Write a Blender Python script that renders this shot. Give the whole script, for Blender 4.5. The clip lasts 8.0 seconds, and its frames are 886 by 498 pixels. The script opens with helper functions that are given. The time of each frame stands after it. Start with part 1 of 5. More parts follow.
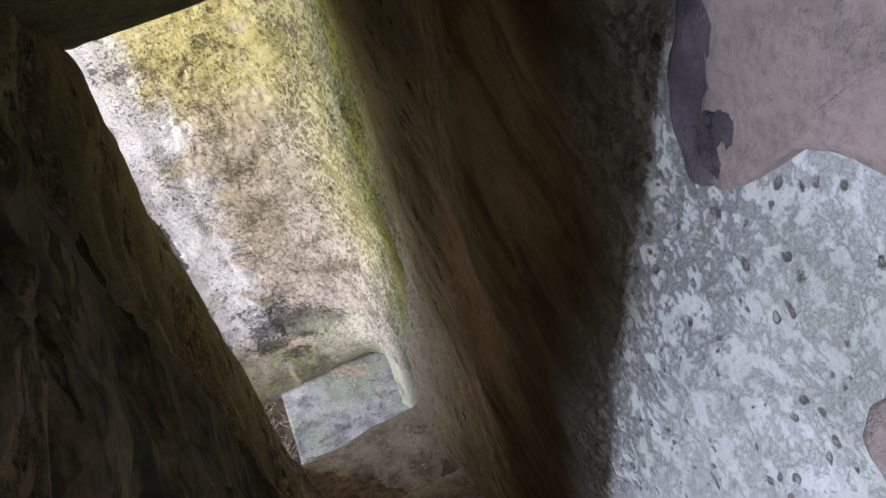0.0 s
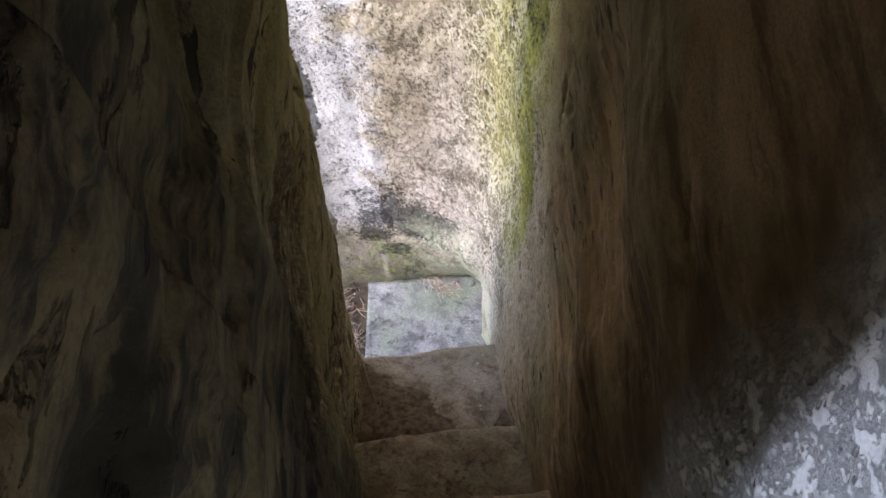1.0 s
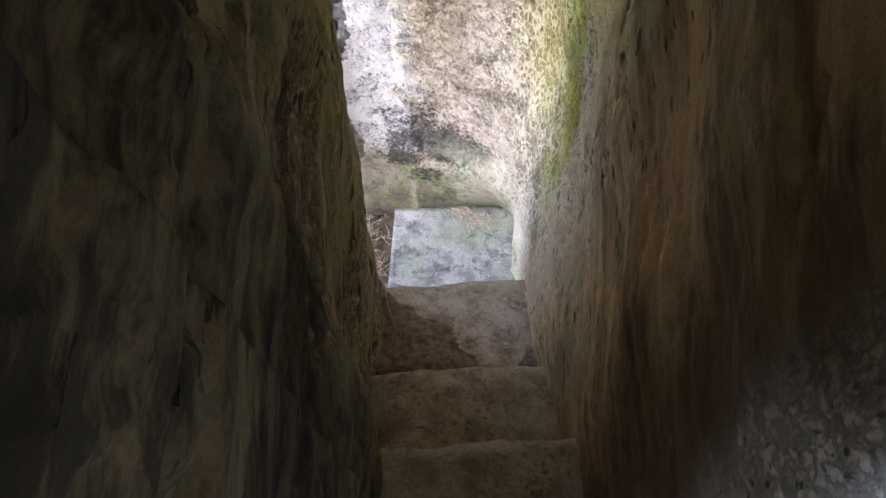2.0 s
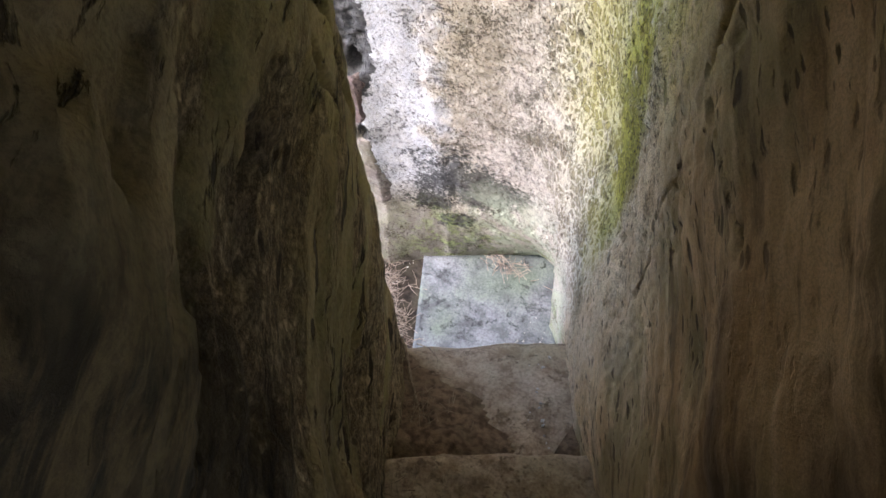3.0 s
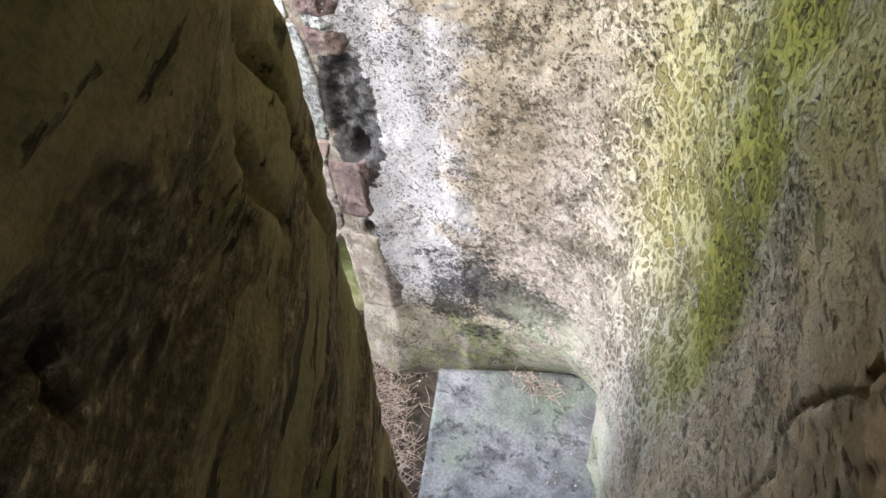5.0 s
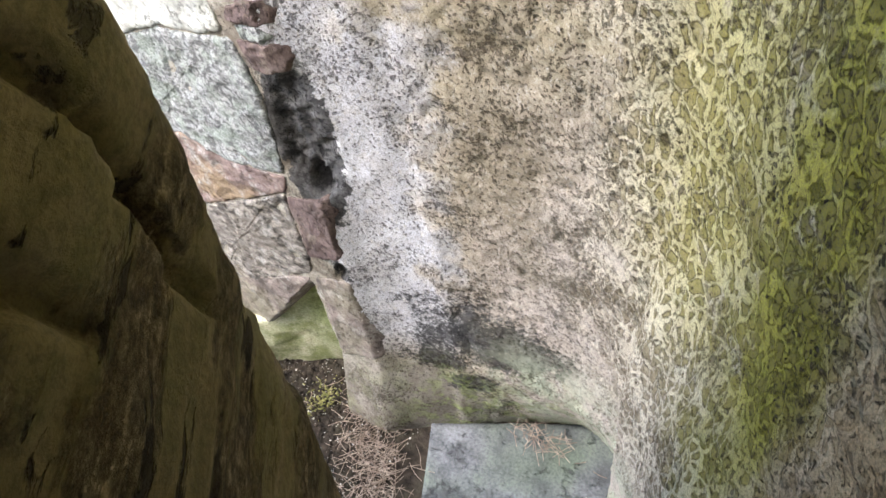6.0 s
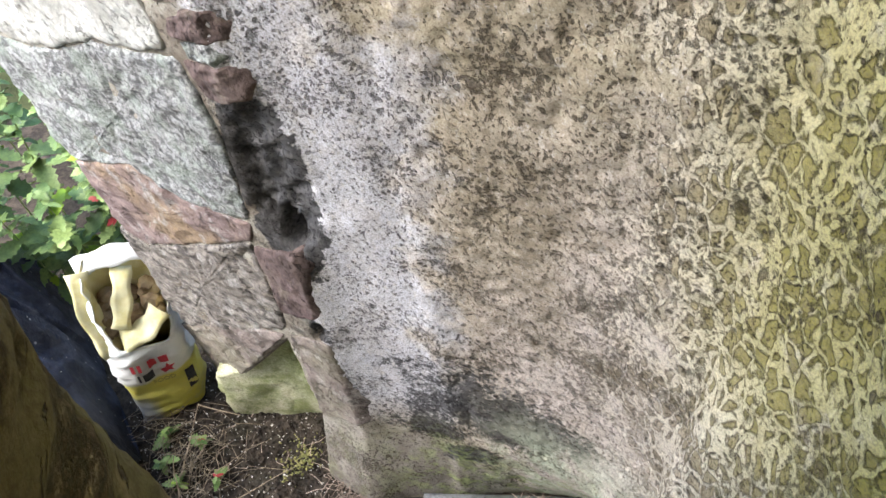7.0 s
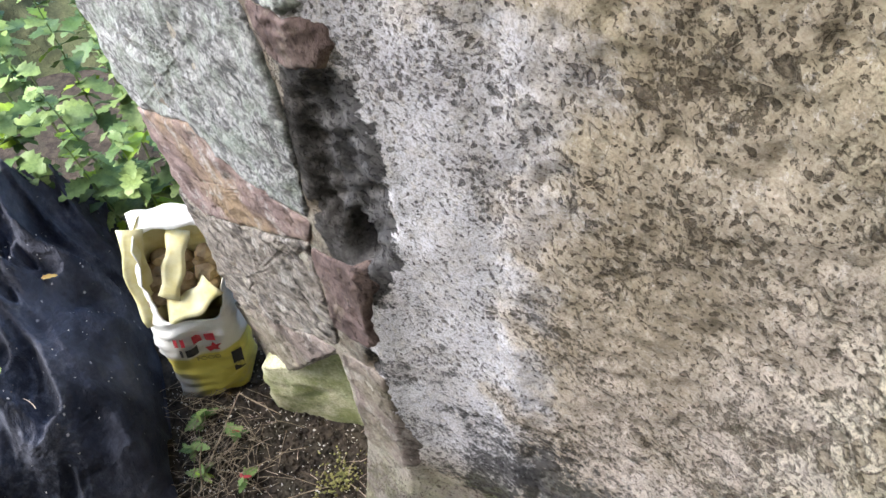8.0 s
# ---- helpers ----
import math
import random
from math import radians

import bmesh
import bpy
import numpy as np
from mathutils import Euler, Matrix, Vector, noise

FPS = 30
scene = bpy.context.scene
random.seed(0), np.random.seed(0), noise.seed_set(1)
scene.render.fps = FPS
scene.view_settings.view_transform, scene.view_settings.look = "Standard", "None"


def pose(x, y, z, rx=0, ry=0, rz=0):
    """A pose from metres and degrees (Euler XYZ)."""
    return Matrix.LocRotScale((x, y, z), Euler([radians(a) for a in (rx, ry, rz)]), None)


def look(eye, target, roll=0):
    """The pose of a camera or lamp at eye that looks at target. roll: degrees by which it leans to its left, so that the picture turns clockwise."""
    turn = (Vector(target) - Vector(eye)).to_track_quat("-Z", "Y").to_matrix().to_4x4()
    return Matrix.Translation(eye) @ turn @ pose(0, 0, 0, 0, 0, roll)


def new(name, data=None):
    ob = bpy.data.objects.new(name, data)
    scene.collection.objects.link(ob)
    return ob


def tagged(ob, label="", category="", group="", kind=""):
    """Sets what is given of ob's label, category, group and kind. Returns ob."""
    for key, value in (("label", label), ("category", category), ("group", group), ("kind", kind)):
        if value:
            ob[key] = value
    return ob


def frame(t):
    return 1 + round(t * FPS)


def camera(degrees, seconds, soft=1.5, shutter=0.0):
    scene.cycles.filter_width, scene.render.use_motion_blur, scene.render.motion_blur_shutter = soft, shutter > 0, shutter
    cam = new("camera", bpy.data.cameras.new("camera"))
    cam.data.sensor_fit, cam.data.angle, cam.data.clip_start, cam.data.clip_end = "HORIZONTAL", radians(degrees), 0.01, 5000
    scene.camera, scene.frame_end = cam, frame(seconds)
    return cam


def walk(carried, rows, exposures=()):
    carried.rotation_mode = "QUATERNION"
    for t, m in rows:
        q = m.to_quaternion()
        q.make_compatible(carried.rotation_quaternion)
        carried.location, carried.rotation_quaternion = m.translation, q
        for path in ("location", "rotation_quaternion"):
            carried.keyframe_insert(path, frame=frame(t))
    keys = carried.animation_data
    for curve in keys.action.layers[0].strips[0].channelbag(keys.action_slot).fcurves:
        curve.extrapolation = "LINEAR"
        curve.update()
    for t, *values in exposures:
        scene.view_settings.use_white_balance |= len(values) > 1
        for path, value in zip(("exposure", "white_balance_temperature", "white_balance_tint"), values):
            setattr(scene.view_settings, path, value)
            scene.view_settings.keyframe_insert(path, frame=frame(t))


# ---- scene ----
cam = camera(64.1, 8.0)
PATH = [
    (0, (0.096, 0.595, 2.736), (-0.223, 1.822, 1.189), -10.5),
    (0.5, (0.061, 0.639, 2.674), (-0.454, 1.778, 1.113), -7.3),
    (1, (0.048, 0.682, 2.591), (-0.547, 1.664, 0.953), -4.0),
    (1.5, (0.041, 0.7, 2.529), (-0.518, 1.533, 0.799), -3.3),
    (1.7, (0.032, 0.709, 2.502), (-0.534, 1.518, 0.763), -4.2),
    (2.8, (-0.065, 0.865, 2.326), (-0.743, 1.644, 0.613), -9.0),
    (3, (-0.082, 0.901, 2.291), (-0.797, 1.706, 0.606), -8.7),
    (3.5, (-0.116, 0.965, 2.253), (-0.897, 1.798, 0.611), -8.3),
    (4, (-0.175, 1.013, 2.131), (-0.985, 1.89, 0.526), -7.2),
    (4.5, (-0.225, 1.073, 2.093), (-1.059, 1.979, 0.517), -7.0),
    (6, (-0.348, 1.316, 1.877), (-1.244, 2.261, 0.359), -10.2),
    (6.5, (-0.422, 1.403, 1.811), (-1.295, 2.409, 0.319), -9.2),
    (7, (-0.492, 1.484, 1.751), (-1.39, 2.458, 0.253), -8.8),
    (7.5, (-0.581, 1.584, 1.635), (-1.569, 2.461, 0.134), -8.9),
    (8, (-0.661, 1.64, 1.597), (-1.721, 2.423, 0.093), -6.9),
]
walk(cam, [(t, look(eye, target, roll)) for t, eye, target, roll in PATH], [(0, 2.5, 6500, 14), (1.5, 2.85, 6300, 17), (3, 2.9, 6350, 15), (4.5, 2.85, 6400, 12), (6, 2.48, 6500, 10), (8, 2.2, 6500, 10)])

# ---------------------------------------------------------------- light
SUN_EL, SUN_AZ = radians(46), radians(-150)
world = bpy.data.worlds.new("sky")
scene.world = world
world.use_nodes = True
wn = world.node_tree
wn.nodes.clear()
sky = wn.nodes.new("ShaderNodeTexSky")
sky.sky_type, sky.sun_disc, sky.sun_elevation, sky.sun_rotation = "NISHITA", False, SUN_EL, SUN_AZ
bg = wn.nodes.new("ShaderNodeBackground")
bg.inputs[1].default_value = 0.15
wo = wn.nodes.new("ShaderNodeOutputWorld")
wn.links.new(sky.outputs[0], bg.inputs[0])
wn.links.new(bg.outputs[0], wo.inputs[0])
sun = new("sun", bpy.data.lights.new("sun", "SUN"))
sun.data.energy, sun.data.angle, sun.data.color = 2.4, radians(45), (1.0, 0.965, 0.925)
sun.matrix_world = look((math.sin(SUN_AZ) * 5 * math.cos(SUN_EL), math.cos(SUN_AZ) * 5 * math.cos(SUN_EL), 5 * math.sin(SUN_EL)), (0, 0, 0))
# added area lamp, standing in for daylight from an unseen opening behind
slit = new("slit_daylight", bpy.data.lights.new("slit_daylight", "AREA"))
slit.data.shape, slit.data.size, slit.data.size_y, slit.data.energy, slit.data.color = "RECTANGLE", 0.11, 0.9, 13.0, (0.80, 0.88, 1.0)
slit.matrix_world = look((-1.71, -1.065, 2.15), (0.143, 0.95, 2.1))


# ---------------------------------------------------------------- materials
# the rock's bedding, as it runs along each side of the passage
BED_EAST, BED_WEST = Vector((0.45, -0.72, -0.53)).normalized(), Vector((0.62, -0.77, -0.10)).normalized()


class Mat:
    """A small builder for node materials, in object coordinates."""

    def __init__(self, name, rough=0.9, metal=0.0, spec=0.3):
        self.m = bpy.data.materials.new(name)
        self.m.use_nodes = True
        self.t = self.m.node_tree
        self.b = self.t.nodes["Principled BSDF"]
        self.b.inputs["Roughness"].default_value = rough
        self.b.inputs["Metallic"].default_value = metal
        self.b.inputs["Specular IOR Level"].default_value = spec
        co = self.t.nodes.new("ShaderNodeTexCoord")
        self.co = co.outputs["Object"]

    def put(self, value, socket):
        if isinstance(value, bpy.types.NodeSocket):
            self.t.links.new(value, socket)
        elif isinstance(value, tuple) and len(value) == 3 and socket.type == "RGBA":
            socket.default_value = (*value, 1)
        else:
            socket.default_value = value

    def vec(self, sx=1, sy=1, sz=1, warp=0.0, wscale=6):
        n = self.t.nodes.new("ShaderNodeMapping")
        n.inputs["Scale"].default_value = (sx, sy, sz)
        src = self.co
        if warp:
            w = self.t.nodes.new("ShaderNodeTexNoise")
            w.inputs["Scale"].default_value = wscale
            self.t.links.new(self.co, w.inputs["Vector"])
            a = self.t.nodes.new("ShaderNodeVectorMath")
            a.operation = "MULTIPLY_ADD"
            self.t.links.new(w.outputs["Color"], a.inputs[0])
            a.inputs[1].default_value = (warp, warp, warp)
            self.t.links.new(self.co, a.inputs[2])
            src = a.outputs[0]
        self.t.links.new(src, n.inputs["Vector"])
        return n.outputs[0]

    def bed(self, along, squash, warp=0.02, wscale=7):
        """Coordinates drawn out along the rock's bedding."""
        src = self.vec(1, 1, 1, warp, wscale)
        d = Vector(along).normalized()
        a = d.orthogonal().normalized()
        join = self.t.nodes.new("ShaderNodeCombineXYZ")
        for i, v in enumerate((a, d.cross(a), d * squash)):
            n = self.t.nodes.new("ShaderNodeVectorMath")
            n.operation = "DOT_PRODUCT"
            self.t.links.new(src, n.inputs[0])
            n.inputs[1].default_value = v
            self.t.links.new(n.outputs["Value"], join.inputs[i])
        return join.outputs[0]

    def holes(self, scale, vec, share, size, more=None, rag=0.5):
        """Separate pits of uneven size and ragged outline: 1 inside, 0 outside."""
        n = self.t.nodes.new("ShaderNodeTexVoronoi")
        n.inputs["Scale"].default_value = scale
        self.t.links.new(vec, n.inputs["Vector"])
        s = self.t.nodes.new("ShaderNodeSeparateColor")
        self.t.links.new(n.outputs["Color"], s.inputs[0])
        r = self.op("MULTIPLY", self.op("SUBTRACT", s.outputs[0], 1 - share), size / share)
        if more is not None:
            r = self.op("ADD", r, more)
        d = self.op("ADD", n.outputs["Distance"], self.op("MULTIPLY", self.op("SUBTRACT", self.noise(scale * 2.2, 5, 0.65, vec), 0.5), rag))
        return self.ramp(self.op("SUBTRACT", r, d), -0.08, 0.12)

    def noise(self, scale, detail=4, rough=0.55, vec=None, dist=0.0):
        n = self.t.nodes.new("ShaderNodeTexNoise")
        n.inputs["Scale"].default_value, n.inputs["Detail"].default_value = scale, detail
        n.inputs["Roughness"].default_value, n.inputs["Distortion"].default_value = rough, dist
        self.t.links.new(vec or self.co, n.inputs["Vector"])
        return n.outputs["Fac"]

    def cells(self, scale, feature="F1", vec=None, rnd=1.0, out="Distance"):
        n = self.t.nodes.new("ShaderNodeTexVoronoi")
        n.feature = feature
        n.inputs["Scale"].default_value, n.inputs["Randomness"].default_value = scale, rnd
        self.t.links.new(vec or self.co, n.inputs["Vector"])
        return n.outputs[out]

    def axis(self, which):
        n = self.t.nodes.new("ShaderNodeSeparateXYZ")
        self.t.links.new(self.co, n.inputs[0])
        return n.outputs["XYZ".index(which)]

    def ramp(self, x, lo, hi, a=0.0, b=1.0, smooth=True):
        n = self.t.nodes.new("ShaderNodeMapRange")
        n.interpolation_type = "SMOOTHSTEP" if smooth else "LINEAR"
        self.put(x, n.inputs[0])
        for i, v in enumerate((lo, hi, a, b)):
            n.inputs[1 + i].default_value = v
        return n.outputs[0]

    def op(self, kind, a, b=0.0, c=0.0):
        n = self.t.nodes.new("ShaderNodeMath")
        n.operation = kind
        for i, v in enumerate((a, b, c)):
            self.put(v, n.inputs[i])
        return n.outputs[0]

    def mul(self, *xs):
        r = xs[0]
        for x in xs[1:]:
            r = self.op("MULTIPLY", r, x)
        return r

    def mix(self, fac, a, b, kind="MIX"):
        n = self.t.nodes.new("ShaderNodeMix")
        n.data_type, n.blend_type = "RGBA", kind
        self.put(fac, n.inputs[0])
        self.put(a, n.inputs[6])
        self.put(b, n.inputs[7])
        return n.outputs[2]

    def blob(self, cx, cy, cz, rx, ry, rz, lo=0.3, hi=1.0, rag=0.35, rscale=9):
        """1 inside a ragged ellipsoid, 0 outside."""
        s = self.t.nodes.new("ShaderNodeVectorMath")
        s.operation = "SUBTRACT"
        self.t.links.new(self.co, s.inputs[0])
        s.inputs[1].default_value = (cx, cy, cz)
        d = self.t.nodes.new("ShaderNodeVectorMath")
        d.operation = "DIVIDE"
        self.t.links.new(s.outputs[0], d.inputs[0])
        d.inputs[1].default_value = (rx, ry, rz)
        q = self.t.nodes.new("ShaderNodeVectorMath")
        q.operation = "LENGTH"
        self.t.links.new(d.outputs[0], q.inputs[0])
        r = self.op("ADD", q.outputs["Value"], self.op("MULTIPLY", self.op("SUBTRACT", self.noise(rscale, 5, 0.65), 0.5), 2 * rag * 2))
        return self.ramp(r, hi, lo)

    def bump(self, height, strength=0.5, dist=0.01):
        n = self.t.nodes.new("ShaderNodeBump")
        n.inputs["Strength"].default_value, n.inputs["Distance"].default_value = strength, dist
        self.t.links.new(height, n.inputs["Height"])
        if self.b.inputs["Normal"].links:
            self.t.links.new(self.b.inputs["Normal"].links[0].from_socket, n.inputs["Normal"])
        self.t.links.new(n.outputs[0], self.b.inputs["Normal"])

    def done(self, colour, rough=None):
        self.put(colour, self.b.inputs["Base Color"])
        if rough is not None:
            self.put(rough, self.b.inputs["Roughness"])
        return self.m


def mat_cliff():
    """Weathered soft rock: tan, pitted, with lime bloom, soot, moss and algae."""
    k = Mat("weathered_rock", 0.93)
    x, y, z = k.axis("X"), k.axis("Y"), k.axis("Z")
    big, mid = k.noise(3.2, 5, 0.6), k.noise(14, 6, 0.65)
    grain = k.noise(330, 4, 0.8)
    up = k.vec(1, 1, 0.32, 0.02, 9)
    streak = k.noise(18, 6, 0.65, up)
    out = k.ramp(k.op("ADD", y, k.op("MULTIPLY", k.op("SUBTRACT", big, 0.5), 0.30)), 1.42, 1.66)
    # passage stone: warm tan with darker streaks and a green film
    bed = k.bed(BED_EAST, 0.36)
    long_bed = k.bed(BED_EAST, 0.16, 0.03)
    brown = k.mix(k.ramp(k.noise(7, 7, 0.66, long_bed), 0.38, 0.62), (0.50, 0.335, 0.17), (0.78, 0.575, 0.345))
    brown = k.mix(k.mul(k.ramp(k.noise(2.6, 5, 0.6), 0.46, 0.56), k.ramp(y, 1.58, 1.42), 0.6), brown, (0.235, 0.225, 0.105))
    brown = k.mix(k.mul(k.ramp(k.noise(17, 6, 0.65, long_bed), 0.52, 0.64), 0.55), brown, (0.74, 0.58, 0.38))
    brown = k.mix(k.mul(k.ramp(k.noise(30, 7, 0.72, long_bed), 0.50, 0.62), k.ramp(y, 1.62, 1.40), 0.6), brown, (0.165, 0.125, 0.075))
    # red-brown towards the landing, deepened in the colour to imitate the shade
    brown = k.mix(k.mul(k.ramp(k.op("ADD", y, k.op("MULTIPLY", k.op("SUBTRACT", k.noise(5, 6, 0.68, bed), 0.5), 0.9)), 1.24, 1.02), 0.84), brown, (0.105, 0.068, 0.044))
    clot = k.op("MULTIPLY", k.op("SUBTRACT", k.noise(7, 4), 0.5), 0.55)
    tick = k.op("MAXIMUM", k.holes(58, bed, 0.36, 0.42, clot, 0.8), k.mul(k.holes(105, bed, 0.45, 0.45, clot, 0.8), 0.9))
    slot = k.ramp(k.op("ADD", k.noise(48, 6, 0.66, k.bed(BED_EAST, 0.16, 0.03)), k.op("MULTIPLY", clot, 0.15)), 0.64, 0.70)
    tick = k.op("MAXIMUM", tick, k.mul(slot, k.ramp(y, 1.62, 1.45)))
    tick = k.mul(tick, k.ramp(y, 1.15, 1.38, 0.15, 1.0))
    brown = k.mix(k.mul(tick, 0.85), brown, (0.065, 0.047, 0.030))
    # open stone: buff and pinkish grey
    buff = k.mix(k.ramp(mid, 0.34, 0.66), (0.44, 0.37, 0.28), (0.72, 0.625, 0.51))
    buff = k.mix(k.mul(k.ramp(k.noise(3.6, 5, 0.6), 0.44, 0.60), 0.7), buff, (0.60, 0.52, 0.455))
    buff = k.mix(k.mul(k.ramp(z, 0.95, 1.35), k.ramp(mid, 0.3, 0.6), 0.65), buff, (0.40, 0.345, 0.22))
    blush = k.mul(k.ramp(k.op("ADD", z, k.op("MULTIPLY", k.op("SUBTRACT", big, 0.5), 0.6)), 1.35, 0.85), k.ramp(x, -0.98, -0.80))
    buff = k.mix(k.mul(blush, k.ramp(mid, 0.30, 0.55, 0.4, 0.85)), buff, (0.75, 0.655, 0.595))
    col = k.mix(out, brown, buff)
    # lime bloom at the outer end
    edge = k.op("ADD", x, k.op("MULTIPLY", k.op("SUBTRACT", k.noise(7, 6, 0.65), 0.5), 0.55))
    white = k.mul(k.ramp(edge, -0.93, -1.03), k.ramp(z, 0.30, 0.48))
    col = k.mix(k.mul(white, 0.95), col, k.mix(k.ramp(mid, 0.35, 0.65), (0.77, 0.77, 0.84), (0.92, 0.915, 0.975)))
    crust = k.mul(k.ramp(k.noise(11, 7, 0.72), 0.50, 0.60), out)
    col = k.mix(k.mul(crust, 0.25), col, (0.62, 0.555, 0.49))
    fleck = k.mul(k.ramp(k.noise(70, 9, 0.78, k.vec(1.3, 1.3, 0.8)), 0.54, 0.62), out, 0.7)
    col = k.mix(fleck, col, (0.82, 0.775, 0.73))
    tan = k.mul(out, k.ramp(x, -0.60, -0.48), k.ramp(y, 1.86, 1.74))
    col = k.mix(k.mul(tan, 0.88), col, k.mix(k.ramp(mid, 0.35, 0.65), (0.68, 0.465, 0.25), (0.85, 0.64, 0.40)))
    col = k.mix(k.mul(tan, tick, 0.8), col, (0.07, 0.052, 0.033))
    mortar = k.ramp(k.op("ADD", x, k.op("MULTIPLY", k.op("SUBTRACT", mid, 0.5), 0.12)), -1.20, -1.235)
    col = k.mix(mortar, col, k.mix(k.ramp(mid, 0.38, 0.62), (0.22, 0.185, 0.15), (0.46, 0.43, 0.37)))
    # pits: clustered dark specks at two sizes, and a few single round holes
    clump = k.noise(8.5, 5, 0.62)
    col = k.mix(k.mul(k.ramp(clump, 0.44, 0.68), k.ramp(k.noise(95, 8, 0.8), 0.40, 0.60), out, 0.7, k.ramp(white, 0, 1, 0.75, 0.25), k.ramp(blush, 0, 1, 1.0, 0.45)), col, (0.235, 0.19, 0.115))
    stain = k.mul(k.blob(-0.87, 2.0, 1.08, 0.15, 0.4, 0.36, 0.2, 1.35, 0.5, 7), k.ramp(k.noise(120, 7, 0.78), 0.36, 0.56, 0.3, 0.75))
    col = k.mix(k.mul(stain, out), col, (0.245, 0.20, 0.125))
    pv = k.vec(1.1, 1.1, 0.9, 0.03, 30)
    crowd = k.op("MULTIPLY", k.op("SUBTRACT", clump, 0.5), 1.5)
    fine_pit = k.ramp(k.op("ADD", k.noise(150, 7, 0.80), k.op("MULTIPLY", crowd, 0.22)), 0.560, 0.625)
    pit = k.op("MAXIMUM", k.holes(40, pv, 0.09, 0.34, crowd, 1.0), k.op("MAXIMUM", k.holes(80, pv, 0.30, 0.38, crowd, 1.0), k.holes(150, pv, 0.45, 0.48, crowd, 0.9)))
    pit = k.op("MAXIMUM", pit, k.mul(fine_pit, 0.8))
    # honeycomb weathering round the inner corner: a pale net over brown grainy hollows
    cv = k.vec(1, 1, 0.58, 0.05, 11)
    net = k.cells(50, "DISTANCE_TO_EDGE", cv)
    net = k.op("ADD", net, k.op("MULTIPLY", k.op("SUBTRACT", k.noise(70, 8, 0.76), 0.5), 0.60))
    net = k.op("SUBTRACT", net, k.op("MULTIPLY", k.op("SUBTRACT", k.noise(10, 4, 0.6), 0.45), 0.75))
    comb = k.ramp(net, 0.06, 0.18)
    zone = k.mul(k.ramp(k.op("ADD", x, k.op("MULTIPLY", k.op("SUBTRACT", clump, 0.5), 0.5)), -0.76, -0.56), k.ramp(y, 1.60, 1.78), k.ramp(z, 0.30, 0.70))
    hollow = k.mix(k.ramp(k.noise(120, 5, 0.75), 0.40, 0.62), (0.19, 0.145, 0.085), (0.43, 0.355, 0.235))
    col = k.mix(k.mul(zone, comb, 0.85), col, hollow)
    col = k.mix(k.mul(zone, k.ramp(comb, 0.55, 0.0), 0.85), col, k.mix(k.ramp(mid, 0.35, 0.65), (0.66, 0.58, 0.44), (0.84, 0.76, 0.61)))
    cement = k.mul(k.ramp(k.op("ADD", z, k.op("MULTIPLY", k.op("SUBTRACT", mid, 0.5), 0.2)), 0.36, 0.27), k.ramp(k.op("ADD", x, k.op("MULTIPLY", z, 0.5)), -0.80, -0.92))
    col = k.mix(k.mul(cement, 0.9), col, k.mix(k.ramp(mid, 0.35, 0.65), (0.19, 0.165, 0.14), (0.34, 0.305, 0.265)))
    # soot; the small hollow and the deep hole's lip are blackened as shade
    soot = k.op("MAXIMUM", k.blob(-0.91, 2.0, 0.49, 0.30, 0.4, 0.20, 0.0, 1.35, 0.5, 8), k.op("MAXIMUM", k.blob(-1.05, 2.0, 0.35, 0.12, 0.4, 0.06, 0.3, 1.2, 0.4, 14), k.blob(-0.97, 2.0, 0.26, 0.10, 0.4, 0.06, 0.4, 1.2, 0.4, 15)))
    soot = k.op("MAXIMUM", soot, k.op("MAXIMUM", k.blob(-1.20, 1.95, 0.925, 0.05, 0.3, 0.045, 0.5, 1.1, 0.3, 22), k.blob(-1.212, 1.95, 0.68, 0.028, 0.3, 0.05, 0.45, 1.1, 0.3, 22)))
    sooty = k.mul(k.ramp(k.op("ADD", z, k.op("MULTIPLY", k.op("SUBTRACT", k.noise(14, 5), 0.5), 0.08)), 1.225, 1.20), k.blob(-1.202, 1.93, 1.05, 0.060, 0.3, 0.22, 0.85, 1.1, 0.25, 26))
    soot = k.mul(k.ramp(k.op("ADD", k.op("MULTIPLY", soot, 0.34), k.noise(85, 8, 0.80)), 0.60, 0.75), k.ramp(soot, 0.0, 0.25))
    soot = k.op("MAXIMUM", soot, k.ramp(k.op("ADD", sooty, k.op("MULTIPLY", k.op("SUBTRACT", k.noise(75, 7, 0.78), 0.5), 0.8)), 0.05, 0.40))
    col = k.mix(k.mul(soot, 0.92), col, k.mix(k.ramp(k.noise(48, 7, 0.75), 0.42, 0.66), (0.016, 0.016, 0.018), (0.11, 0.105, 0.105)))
    # moss at the foot
    foot = k.mul(k.ramp(z, 0.45, 0.12), out, k.ramp(x, -1.22, -0.98, 0.25, 1.0), k.ramp(k.noise(15, 6, 0.7), 0.44, 0.58))
    col = k.mix(k.mul(foot, 0.85), col, k.mix(k.ramp(k.noise(60, 4), 0.4, 0.6), (0.12, 0.17, 0.04), (0.36, 0.42, 0.16)))
    pale = k.mul(k.ramp(z, 0.62, 0.30), k.ramp(y, 1.76, 1.86), k.ramp(x, -1.0, -0.80), k.ramp(k.noise(11, 6, 0.68), 0.38, 0.56))
    col = k.mix(k.mul(pale, 0.8), col, (0.58, 0.62, 0.46))
    # yellow-green algae in the damp corner and under the lintel
    corner = k.mul(k.ramp(y, 1.67, 1.74), k.ramp(y, 1.93, 1.80), k.ramp(x, -0.60, -0.42), k.ramp(k.op("ADD", z, k.op("MULTIPLY", k.noise(6, 4), 0.5)), 0.95, 1.45))
